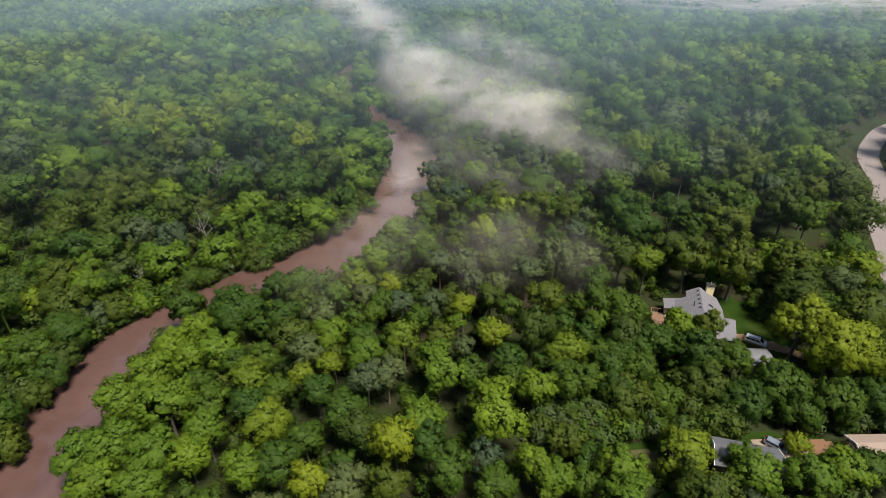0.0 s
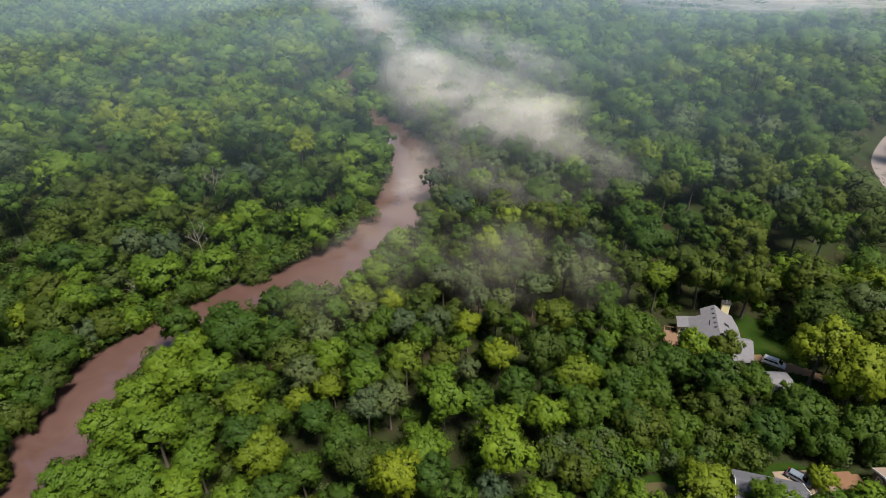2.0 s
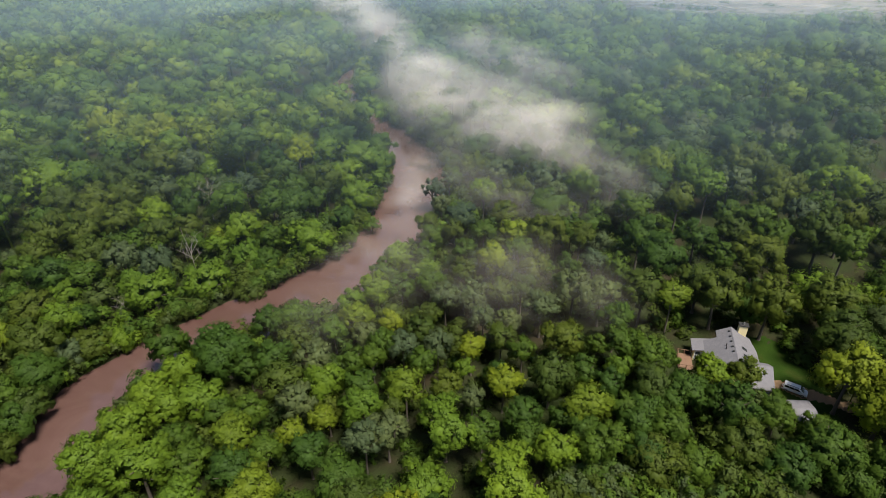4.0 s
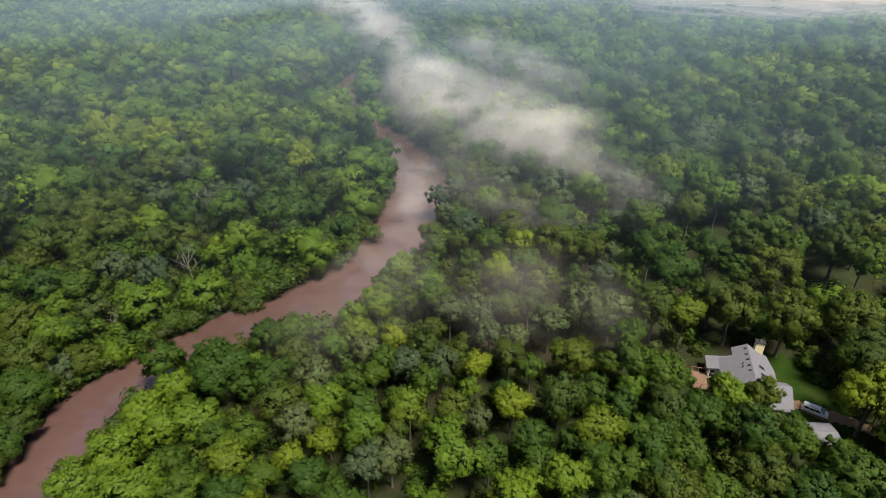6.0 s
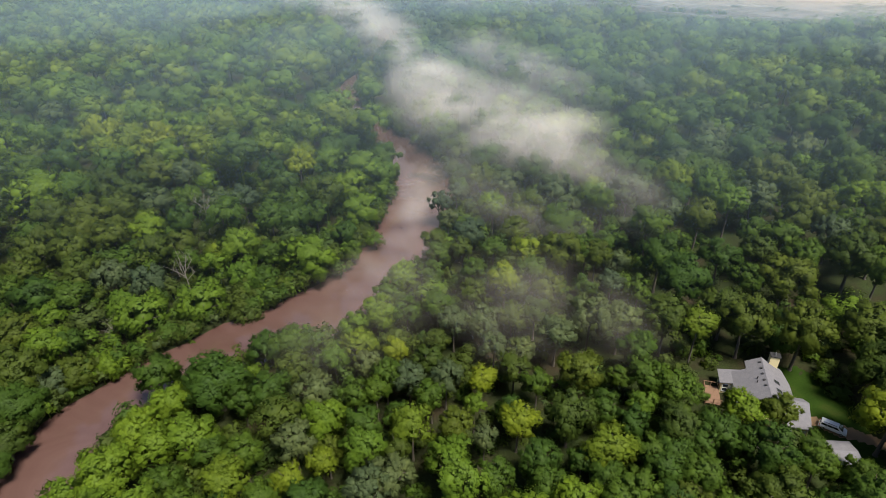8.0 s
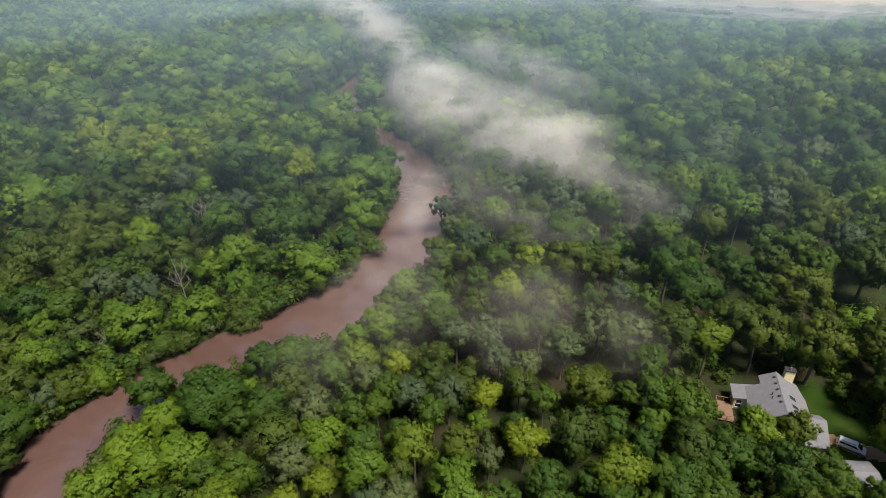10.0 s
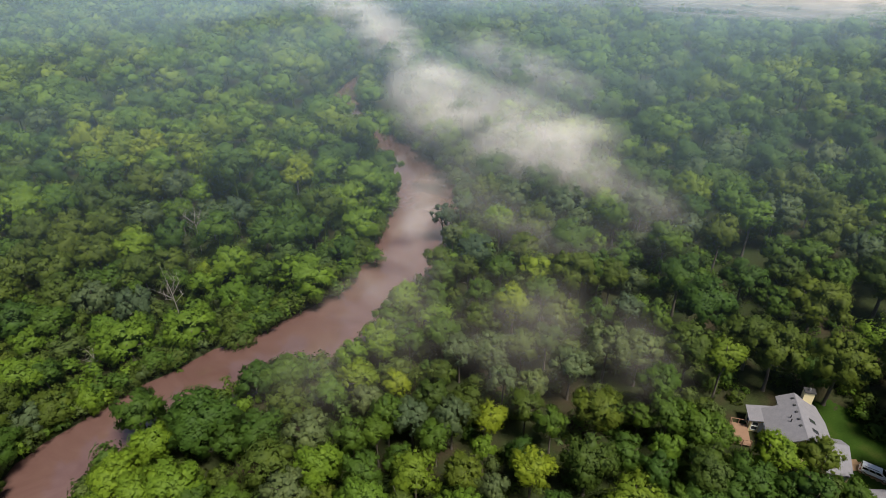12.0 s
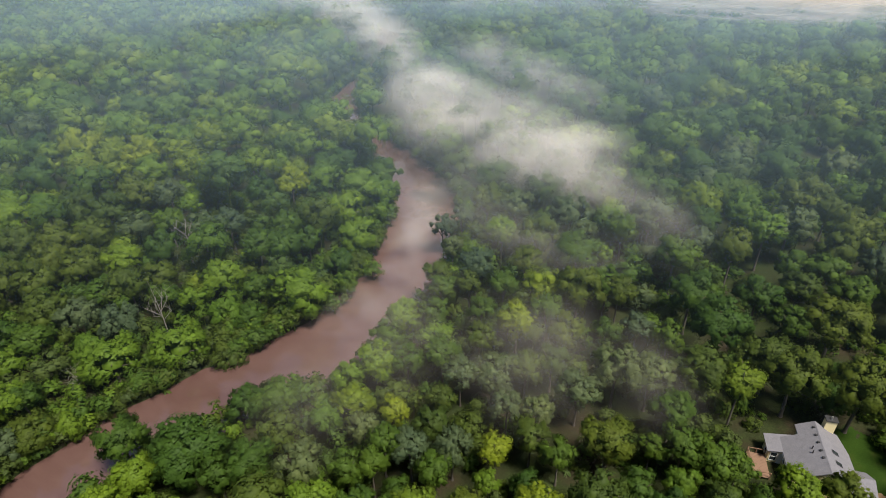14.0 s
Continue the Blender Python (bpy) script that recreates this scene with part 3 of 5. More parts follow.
MIST_TREES = [(3.4, 163.4, 3.3, 8, "g"), (5.2, 153.4, 2.8, 8, "g"), (8.2, 166.4, 3.1, 9, "g"), (15.2, 172.2, 4.7, 10.5, "o"), (21.9, 169.5, 4.7, 10.5, "g"), (16.9, 155.6, 3.7, 10.5, "b"), (24.8, 153.2, 4.9, 10.5, "o"), (35, 163.6, 5.2, 10.5, "g"), (42.4, 176.4, 5, 10.5, "m"), (32.1, 144.9, 5.5, 10.5, "m"), (20.4, 142.6, 4, 10.5, "o"), (9.8, 142, 4, 10.5, "g"), (1.7, 140.7, 3.4, 9, "o"), (2.8, 136.1, 3.8, 8, "m"), (14.6, 133.8, 3, 10.5, "m"), (7.7, 134.2, 3, 10.5, "o"), (9.6, 125.5, 3.1, 10.5, "m"), (0.5, 128.5, 3.4, 8, "m"), (-5.5, 128.5, 3.9, 7, "b")]
MIDDLE_TREES = [(-8.3, 122.9, 3.5, 7, "m"), (28.7, 129.1, 4.9, 12, "o"), (34.7, 131.3, 3.5, 12, "m"), (15.9, 123.2, 3.8, 9.5, "y"), (22, 126.5, 3.2, 9.5, "m"), (23.9, 119.4, 3.5, 9.5, "o"), (30.7, 117.3, 2.8, 11, "m"), (8.4, 118.5, 2.9, 9.5, "o"), (1.6, 114.5, 3.5, 9.5, "m"), (-9.6, 114.4, 4, 8, "b"), (-14.3, 112.6, 3.3, 6.5, "b"), (-4.5, 114.3, 3.3, 8.5, "m"), (9.9, 109.3, 3.8, 9.5, "g"), (15.6, 110.2, 3.2, 9.5, "o"), (4.5, 109.6, 3.2, 9.5, "g"), (29.6, 106.9, 4.5, 12, "g"), (22.7, 103.4, 3.7, 11, "g"), (20.3, 111.8, 3.3, 9.5, "o")]
EAST_TREES = [(53, 170.8, 4.2, 15, "m"), (62.1, 155.6, 5.2, 17, "y"), (70, 160.7, 4.8, 17, "m"), (69.6, 150.4, 4.2, 17, "b"), (60.5, 149.9, 3.8, 15, "m"), (50.4, 153.8, 4.7, 15, "g"), (43.8, 151.7, 4, 13, "m"), (50.3, 137.4, 4.8, 14, "m"), (56.1, 140.9, 3.6, 15, "g"), (60.5, 135.1, 4.3, 17, "o"), (70.6, 142.1, 4.3, 17, "b"), (84.5, 153.9, 5.4, 18, "o"), (77.1, 144.2, 5.1, 17, "g"), (87.6, 148.6, 4.1, 18, "o"), (86.4, 138, 5.4, 18, "o"), (103.9, 151.2, 6, 18, "m"), (100, 137.3, 5.3, 19, "b"), (96.2, 141.1, 3.4, 18, "b"), (91.9, 131.1, 4.1, 16, "m")]
HILL_TREES = [(82.5, 135.6, 4.4, 15, "o"), (92.9, 122.8, 4, 18, "o"), (70.8, 131.4, 3.7, 15, "m"), (76.2, 128.5, 4.2, 15, "m"), (36.2, 128.3, 3.7, 12, "o"), (48.2, 123.9, 4.9, 14, "m"), (60, 122.4, 4.6, 14, "m"), (69.1, 124.8, 4, 14, "o"), (76.6, 121.3, 4, 15, "m"), (86.4, 128.2, 4, 16, "g"), (85.3, 118.8, 6, 16, "o"), (88.1, 114.4, 4.3, 16, "m"), (49.5, 114.8, 5.2, 14, "m"), (62.8, 116.1, 3.5, 13, "m"), (69.3, 113.9, 5.8, 14, "o"), (36.3, 117.2, 3, 12, "g"), (40.6, 114, 3.2, 12, "m"), (34.8, 105.6, 3.9, 12, "g")]
HOUSE_EDGE_TREES = [(42.5, 104.3, 4.5, 13, "o"), (46.7, 101.1, 3.2, 14, "y"), (56.2, 102.7, 4.9, 13.5, "o"), (64.5, 99, 5, 13.5, "o"), (77.1, 99.7, 5.1, 13, "o"), (74.8, 93.1, 4.2, 12, "o"), (35.5, 97.8, 3.5, 12, "m"), (34.6, 91.6, 3.3, 11, "m"), (38.3, 88.8, 3.7, 11, "m"), (41.2, 88.2, 2.6, 10, "m"), (24.7, 93.4, 4.1, 11, "o"), (17.3, 91.8, 2.8, 10, "m"), (30.8, 92.8, 2.2, 10, "m")]
FAR_EAST_TREES = [(122.7, 253.5, 8.2, 15, "b"), (145, 229.3, 6.4, 16, "m"), (104.2, 258.5, 7.6, 14, "m"), (93.6, 254.9, 6.9, 14, "m"), (74.4, 251.9, 6.6, 14, "m"), (64.3, 256.7, 6.7, 14, "m"), (57, 201.7, 5.3, 14, "m"), (70.3, 208.8, 5.6, 14, "m"), (84.8, 217.1, 5.9, 14, "m"), (95.8, 219.7, 5.7, 14, "m"), (104.8, 212.8, 6, 14, "m"), (106.9, 198.1, 6.1, 15, "m"), (120.6, 202.9, 6, 15, "m"), (124.6, 191.5, 5.8, 16, "m"), (92.4, 176.4, 6.5, 16, "m"), (106.3, 174.7, 4.8, 16, "g"), (113.5, 168.3, 5.6, 17, "m"), (132.4, 179.7, 6.1, 17, "m"), (87.1, 190.3, 4.9, 15, "g")]
RIDGE_TREES = [(60.6, 183.2, 4.6, 13, "o"), (71.4, 181, 4.9, 15, "m"), (156.3, 216.1, 6.3, 14, "m"), (167.3, 246, 7.1, 14, "y"), (145.5, 255.9, 7, 14, "m"), (191.3, 292.7, 8.9, 14, "b"), (171.3, 294.1, 7.8, 14, "b"), (52.9, 236.1, 5.7, 14, "m"), (40.5, 223, 5.3, 14, "m"), (55.7, 297.3, 9.3, 12, "b"), (78.4, 324.4, 10.3, 12, "b"), (101, 322.8, 9.2, 12, "b"), (119.6, 326.7, 8.9, 12, "b"), (123.5, 287.4, 7.1, 14, "m"), (121, 227.1, 6.1, 15, "m"), (47, 183.7, 4.5, 12, "m")]
RIVERSIDE_TREES = [(-31.1, 108, 3.6, 5.5, "m"), (-26.2, 108.4, 4.2, 5.5, "m"), (-17.3, 103, 2.7, 7, "b"), (-12.8, 104.5, 3.8, 8, "y"), (-10.8, 99.7, 2.6, 8, "g"), (-6.1, 102.3, 2.6, 9, "y"), (1.1, 104.3, 2.7, 9, "o"), (-0.4, 98.5, 3.1, 10, "o"), (-7.6, 95.9, 3.1, 9, "m"), (-3.7, 94.5, 3.1, 9.5, "g"), (2.4, 94.1, 3.2, 10, "g"), (11.3, 101.9, 2.8, 9.5, "g"), (15.7, 100.2, 2.8, 10, "g"), (14, 95.5, 3.1, 10, "o"), (-0.1, 91, 2.8, 9, "m"), (8.4, 93.3, 2.5, 10, "y")]
INNER_TREES = [(-26.6, 94.2, 3.6, 8, "m"), (-19.2, 92.6, 3.8, 9, "g"), (-12.6, 91.8, 3, 9, "m"), (-9, 91.9, 2.4, 9.5, "m"), (-16.7, 85.7, 3.8, 9.5, "b"), (-10.5, 85, 3, 9.5, "m"), (-3.1, 83.5, 3.5, 10, "y"), (3.4, 83.7, 2.8, 10, "o"), (6.7, 88.1, 2, 9.5, "b"), (12.9, 83.5, 3, 10.5, "y"), (7.6, 81.5, 2.1, 9.5, "g"), (-20.4, 81.9, 3.4, 9.5, "g"), (-27.5, 80.2, 3.1, 9.5, "m"), (-10.1, 80.3, 3.5, 9.5, "b"), (-5.1, 79.9, 2.2, 9.5, "o"), (-15.5, 80.8, 2.7, 8, "o"), (-15.9, 77.9, 2.2, 9.5, "y")]
NEAR_WEST_TREES = [(-19.9, 75.1, 2.3, 10, "y"), (-5.7, 74.9, 3.5, 10, "g"), (-28.7, 75.3, 3.5, 9.5, "y"), (-47, 99.2, 4.2, 7.5, "m"), (-36.4, 96.8, 6.1, 7, "m"), (-31.2, 93, 3, 7, "m"), (-36.7, 84.8, 4.4, 8, "b"), (-45.3, 86.7, 4.2, 7.5, "b"), (-43, 92.8, 3.5, 7, "b"), (-23.4, 72.4, 2.7, 9.5, "m"), (-33.6, 82.9, 3, 7, "m")]
CENTRE_TREES = [(3, 74.4, 5, 11, "b"), (8.4, 73.7, 3.1, 10.5, "m"), (20.7, 83.9, 4.1, 11, "o"), (26.5, 85.8, 3.1, 10.5, "m"), (25.1, 77.8, 3.7, 10.5, "y"), (21.1, 77, 2.3, 9, "m"), (14.7, 76.8, 3.4, 10, "m"), (29.9, 82.4, 2.9, 10.5, "m"), (36.4, 81.4, 4.1, 11, "o"), (30.8, 77.1, 2.8, 10.5, "m"), (38.8, 78.5, 2.9, 10.5, "m"), (18.5, 70.3, 3.3, 10, "b"), (24.8, 70.5, 3.1, 10.5, "m"), (31.8, 74.5, 2.8, 10.5, "m"), (36.7, 73.5, 3.2, 10.5, "m"), (15.4, 73.5, 3, 9, "m"), (31.7, 70.3, 3.4, 9, "m"), (32.7, 86.5, 2.5, 10, "b")]
FRONT_TREES = [(-46.6, 78.3, 4.8, 8, "b"), (-42.2, 84.1, 3.7, 7, "b"), (-48.6, 72.6, 4.8, 8, "b"), (-40.9, 70.6, 5, 9, "b"), (-51.1, 63, 4.4, 7, "b"), (-46.1, 63.5, 4.5, 8, "b"), (-39.2, 61.3, 4.1, 9, "b"), (-34.7, 61.3, 3.5, 8, "b"), (-33.1, 65.1, 3.4, 9, "b"), (-46.1, 57.2, 3.8, 8, "b"), (-39, 55.6, 4, 9, "b"), (-27.4, 69.3, 3.8, 9, "m"), (-23.8, 65.2, 4, 9.5, "y"), (-25, 56.8, 3.4, 10, "b"), (-20.9, 57.5, 3.4, 10, "m"), (-34.5, 71.8, 3.8, 8, "m")]
SOUTH_TREES = [(-17.2, 72.4, 3.2, 9, "m"), (-15.8, 54.5, 3, 10, "y"), (-17.5, 62.1, 3.2, 9, "m"), (-12, 66.4, 3.6, 10, "m"), (-9.2, 62.9, 3.6, 10, "o"), (-10.7, 53.4, 3.2, 10, "g"), (-8.9, 72.4, 3.1, 11, "g"), (-4, 59.7, 3.7, 11, "y"), (0.8, 59.5, 3.3, 11, "m"), (3.7, 54.5, 3.7, 11, "m"), (-4.7, 53.1, 3.2, 10, "o"), (11.1, 64.2, 5.4, 11, "b"), (8.6, 57, 2.8, 10, "g"), (15.8, 56.4, 2.7, 9, "b"), (9.6, 52.3, 3, 10, "m"), (18, 53.5, 3, 9, "b"), (21.3, 60.9, 3.2, 8, "o"), (28.4, 55.1, 4, 8, "b"), (22.6, 53.9, 2.6, 7, "m")]
YARD_TREES = [(23.5, 73.3, 2.9, 10, "m"), (27.2, 71.5, 3.2, 10, "m"), (33.9, 76.5, 3.6, 10, "m"), (48.4, 85.4, 3.3, 9.2, "b"), (53.2, 84.3, 2.9, 10, "o"), (47.8, 77.2, 4.6, 10, "m"), (42.1, 80.5, 3.6, 10, "m"), (54, 75.1, 3.2, 9, "m"), (46.7, 71.2, 4.1, 8, "o"), (39.3, 68.8, 3.6, 7, "m"), (57.9, 68.6, 4.4, 10, "m")]
LAWN_TREES = [(67.4, 80, 5.5, 13, "y"), (69.6, 74, 5.6, 13, "y"), (74.3, 72.9, 5, 12.5, "y"), (65.5, 65.5, 4.3, 9, "m"), (79.7, 82.5, 4.7, 13, "o"), (59.7, 65.3, 3.6, 7, "m"), (46.2, 53.6, 3.9, 8.2, "b"), (54.3, 52.4, 4, 8, "b"), (60.1, 53.9, 3.6, 8, "b"), (56.8, 59.7, 2, 6, "y"), (63.5, 53.2, 3.6, 7.5, "m")]
LEFT_WATERSIDE_TREES = [(-68.2, 84.7, 3.9, 4, "m"), (-68.4, 80.2, 3.3, 3, "o"), (-67.6, 68.5, 4.4, 3, "o"), (-70.6, 72.8, 4.3, 5, "m"), (-70.6, 64, 3.5, 3, "o"), (-72.6, 88.5, 4.8, 6, "m")]
CLEARING_TREES = [(61, 75.0, 2.9, 6.8, "m"), (72.5, 65, 4.6, 7.5, "m"), (79, 70, 4.8, 7, "y"), (57.0, 80.4, 2.7, 6.6, "m"), (72.2, 88.6, 4.8, 11.5, "o"), (62.5, 101.5, 4.2, 11, "m"), (55, 107.8, 4.5, 12, "o"), (33, 69.3, 4.4, 8, "o"), (52, 67.6, 4.0, 8, "m"), (24.5, 58.5, 2.6, 6.5, "m")]
DEAD_TREES = [(-53, 131, 4.6, 9.5), (-63, 116, 3.0, 5.0), (0.5, 146, 2.6, 3.6), (-57, 158, 4.0, 11), (86, 88, 4.5, 11)]
# open ground: middle and radius
OPEN = [(27, 63.5, 2.6), (33, 63.5, 3.2), (39, 64, 2.8), (54, 92, 8.0), (60, 85.5, 4.5), (64, 88, 5.2), (64.5, 94, 2.6), (63, 81, 5.0), (59.5, 79, 4.6), (48.5, 58, 4.5), (54, 60.5, 5.0), (60, 60.5, 3.5), (69, 58.5, 5.5), (43, 61, 2.0), (34, 60, 2.2), (47, 92, 2.5),
        (131, 143, 7), (133, 153, 8), (138, 165, 8), (146, 177, 8), (157, 188, 7), (-40, 267, 4.0)]

rng = np.random.default_rng(7)
placed = []   # x, y, r
cells = {}


def free(x, y, r, tight=0.80):
    cx, cy = int(x // 18), int(y // 18)
    for i in (-1, 0, 1):
        for j in (-1, 0, 1):
            for px, py, pr in cells.get((cx + i, cy + j), ()):
                if (px - x) ** 2 + (py - y) ** 2 < ((pr + r) * tight) ** 2:
                    return False
    return True


def take(x, y, r):
    placed.append((x, y, r))
    cells.setdefault((int(x // 18), int(y // 18)), []).append((x, y, r))


for group_rows in (FAR_WEST_TREES, LIGHT_WEST_TREES, INNER_WEST_TREES, WEST_TREES, WEST_BANK_TREES, BEND_TREES, MIST_TREES, MIDDLE_TREES, EAST_TREES, HILL_TREES, HOUSE_EDGE_TREES, FAR_EAST_TREES, RIDGE_TREES, RIVERSIDE_TREES, INNER_TREES, NEAR_WEST_TREES, CENTRE_TREES, FRONT_TREES, SOUTH_TREES, YARD_TREES, LAWN_TREES, LEFT_WATERSIDE_TREES, CLEARING_TREES):
    for x, y, r, mz, kind in group_rows:
        plant(kind, x, y, r * 0.98, mz, rng)
        take(x, y, r)
for x, y, r, mz in DEAD_TREES:
    z = float(ground_z(x, y)[0])
    dv, df = trunk_lists(np.random.default_rng(abs(int(x * 3 + y))), 1.6, 9, bare=True)
    ob = tagged(new("dead_tree"), "leafless grey dead tree with bare forked branches", "tree")
    mesh_object("trunk", dv, df, DEADWOOD, ob, smooth=True)
    ob.matrix_basis = at_plan(x, y, z - 0.05) @ Matrix.Diagonal((r, r, (mz - z) / 1.6, 1))
    take(x, y, r * 0.8)


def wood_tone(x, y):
    """Which kind of tree grows where: lighter woods west of the river, darker ones to the east; far off, hazy
    brightness is put into the kind too.
    """
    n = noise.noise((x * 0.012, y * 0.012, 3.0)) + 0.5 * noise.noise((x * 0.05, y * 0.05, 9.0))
    # the ramps over y lighten distant crowns in place of denser haze
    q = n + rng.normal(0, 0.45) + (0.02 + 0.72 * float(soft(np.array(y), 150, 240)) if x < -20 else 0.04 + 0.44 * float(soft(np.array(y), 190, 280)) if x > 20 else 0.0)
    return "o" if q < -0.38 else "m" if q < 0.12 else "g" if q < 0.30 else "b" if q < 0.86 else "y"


# the rest of the wood, far and wide: large crowns first, then smaller ones and saplings in the gaps
rest_rows, far_rows = [], []
for lo_y, hi_y, tries, r0, r1, tight, low in ((120, 240, 5000, 5.6, 7.6, 0.86, 0.5), (24, 240, 9000, 4.2, 5.8, 0.82, 4.2), (24, 240, 14000, 2.8, 4.2, 0.78, 6.6), (24, 190, 24000, 1.8, 2.7, 0.50, 9.0),
                                              (240, 640, 19000, 7.0, 10.5, 0.86, 0.0), (240, 640, 17000, 4.8, 6.6, 0.82, 1.6), (240, 640, 5000, 3.2, 4.4, 0.78, 3.5)):
    ys = np.sqrt(lo_y ** 2 + (hi_y ** 2 - lo_y ** 2) * rng.uniform(0, 1, tries))
    xs = rng.uniform(-1, 1, tries) * (np.where(ys < 240, 0.82, 0.755) * ys + 20)
    banks, roads = from_bank(xs, ys), from_line(ROAD_LINE, xs, ys)[0]
    for x, y, b, rd in zip(xs, ys, banks, roads):
        r = rng.uniform(r0, r1)
        if b < (-0.05 * r if x < -30 and y < 150 else 0.2 * r) or rd < 3.6 + 0.45 * r:
            continue
        if any((x - ox) ** 2 + (y - oy) ** 2 < (orr + 0.62 * r) ** 2 for ox, oy, orr in OPEN):
            continue
        if not free(x, y, r, tight):
            continue
        take(x, y, r)
        top = 12.4 + 0.75 * r + 2.2 * noise.noise((x * 0.02, y * 0.02, 1.0)) + rng.normal(0, 1.2 if y < 120 else 2.2) + 2.4 * float(soft(np.array(y), 90, 230)) + 2.0 * float(soft(np.array(x), 20, 60)) - low
        top -= 4.0 * (1 - float(soft(np.array(b), 2, 14)))
        if -56 < x < -14 and 84 < y < 128 and y - 106 < (x + 49) * 0.9:   # low trees on the near bank
            top = min(top, 7.6 + 0.4 * max(b - 3, 0))
        if x < -8 and 200 < y < 285:   # low growth on the inside of the bend
            top -= 2.0 * (1 - float(soft(np.array(b), 6, 16)))
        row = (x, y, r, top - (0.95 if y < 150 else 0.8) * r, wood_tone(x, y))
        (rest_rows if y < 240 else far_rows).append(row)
under_rows = [(*q[:4], "om"[i % 2]) for i, q in enumerate(rest_rows) if q[2] < 2.75]
rest_rows = [q for q in rest_rows if q[2] >= 2.75]
rest_rows.sort(key=lambda q: q[1] + 0.25 * abs(q[0]) + (60 if q[1] < 40 else 0))
near_rows, mid_rows = rest_rows[:30], rest_rows[30:]
for x, y, r, mz, kind in near_rows:
    plant(kind, x, y, r, mz, rng)


def joined_woods(name, rows, stock, label):
    """Woodland too far off to count, as one mesh: copies of the stock crowns on simple trunks."""
    vs, fs, ns, tone, n = [], [], [], [], 0
    gz_rows = ground_z([q[0] for q in rows], [q[1] for q in rows])
    for (x, y, r, mz, kind), z in zip(rows, gz_rows):
        cv, cf, cn = stock[int(rng.integers(0, len(stock)))]
        a = rng.uniform(0, 6.283)
        ca, sa = math.cos(a), math.sin(a)
        hi = max(r * 0.9, (mz - z) * rng.uniform(0.52, 0.6))
        sx, sy, sz = r * rng.uniform(0.88, 1.04), r * rng.uniform(0.88, 1.04), min(hi, r * rng.uniform(0.85, 1.02))
        p = cv * (sx, sy, sz)
        vs.append(np.c_[p[:, 0] * ca - p[:, 1] * sa + x, p[:, 0] * sa + p[:, 1] * ca + y, p[:, 2] + mz])
        ns.append(np.c_[cn[:, 0] * ca - cn[:, 1] * sa, cn[:, 0] * sa + cn[:, 1] * ca, cn[:, 2]])
        fs.append(cf + n)
        n += len(cv)
        t = ORDER.index(kind) / 4 + rng.normal(0, 0.07)
        tone.append(np.full(len(cv), t))
        w = r * 0.06
        tv = np.array([(w, 0, 0), (-w / 2, w, 0), (-w / 2, -w, 0), (w / 2, 0, mz - z), (-w / 4, w / 2, mz - z), (-w / 4, -w / 2, mz - z)]) + (x, y, z - 0.05)
        vs.append(tv)
        ns.append(unit((tv - (x, y, 0)) * (1, 1, 0)))
        fs.append(np.array([(0, 1, 4), (0, 4, 3), (1, 2, 5), (1, 5, 4), (2, 0, 3), (2, 3, 5)]) + n)
        tone.append(np.full(6, 0.0))
        n += 6
    me = fast_mesh(name, np.vstack(vs), np.vstack(fs), LEAF_STUFF, (("tone", np.concatenate(tone)),), np.vstack(ns))
    return tagged(new(name, me), label, "woodland", kind="stuff")


mid_stock = [crown_arrays(np.random.default_rng(500 + i), billows=11, clumps=14, leaves=10, leaf=0.092, level=1, knots=False, rough=0.26) for i in range(7)]
far_stock = [crown_arrays(np.random.default_rng(600 + i), billows=8, clumps=10, leaves=9, leaf=0.112, level=1, knots=False, rough=0.24) for i in range(7)]
joined_woods("woodland", mid_rows, mid_stock, "dense summer woodland of mixed green broadleaf trees along the river")
back_rows = []
xs, ys = rng.uniform(-100, 100, 900), rng.uniform(-60, 26, 900)
for x, y, b in zip(xs, ys, from_bank(xs, ys)):
    r = rng.uniform(4.0, 6.5)
    if b > 0.2 * r and math.hypot(x - 84, y - 40) > 12 and free(x, y, r, 0.8):
        take(x, y, r)
        back_rows.append((x, y, r, 12.5 + rng.normal(0, 1.5) - 0.2 * r, wood_tone(x, y)))
joined_woods("rear_woodland", back_rows, far_stock, "dense summer woodland of mixed green broadleaf trees")
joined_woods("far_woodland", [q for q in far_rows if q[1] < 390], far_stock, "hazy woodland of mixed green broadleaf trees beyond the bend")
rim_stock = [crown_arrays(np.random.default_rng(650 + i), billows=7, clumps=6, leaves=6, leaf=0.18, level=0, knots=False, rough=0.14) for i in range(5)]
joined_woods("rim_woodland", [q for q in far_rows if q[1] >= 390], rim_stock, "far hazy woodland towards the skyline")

# bushes along both banks, under the trees
bush_rows = []
line = RIVER_LINE[(RIVER_LINE[:, 1] > 30) & (RIVER_LINE[:, 1] < 420)]
dl = np.gradient(line[:, :2], axis=0)
dl /= np.linalg.norm(dl, axis=1)[:, None]
for (x, y, h), (dx, dy) in zip(line, dl):
    for side in (-1, 1):
        for _ in range(2 if y < 240 else 1):
            off = h + rng.uniform(-0.6, 3.0)
            r = rng.uniform(1.4, 3.0)
            bush_rows.append((x - dy * off * side + rng.normal(0, 0.8), y + dx * off * side + rng.normal(0, 0.8), r, 0.5 + r * rng.uniform(0.6, 1.3), "oommb"[int(rng.integers(0, 5))]))
edge_x, edge_y = rng.uniform(-110, -14, 1500), rng.uniform(84, 190, 1500)
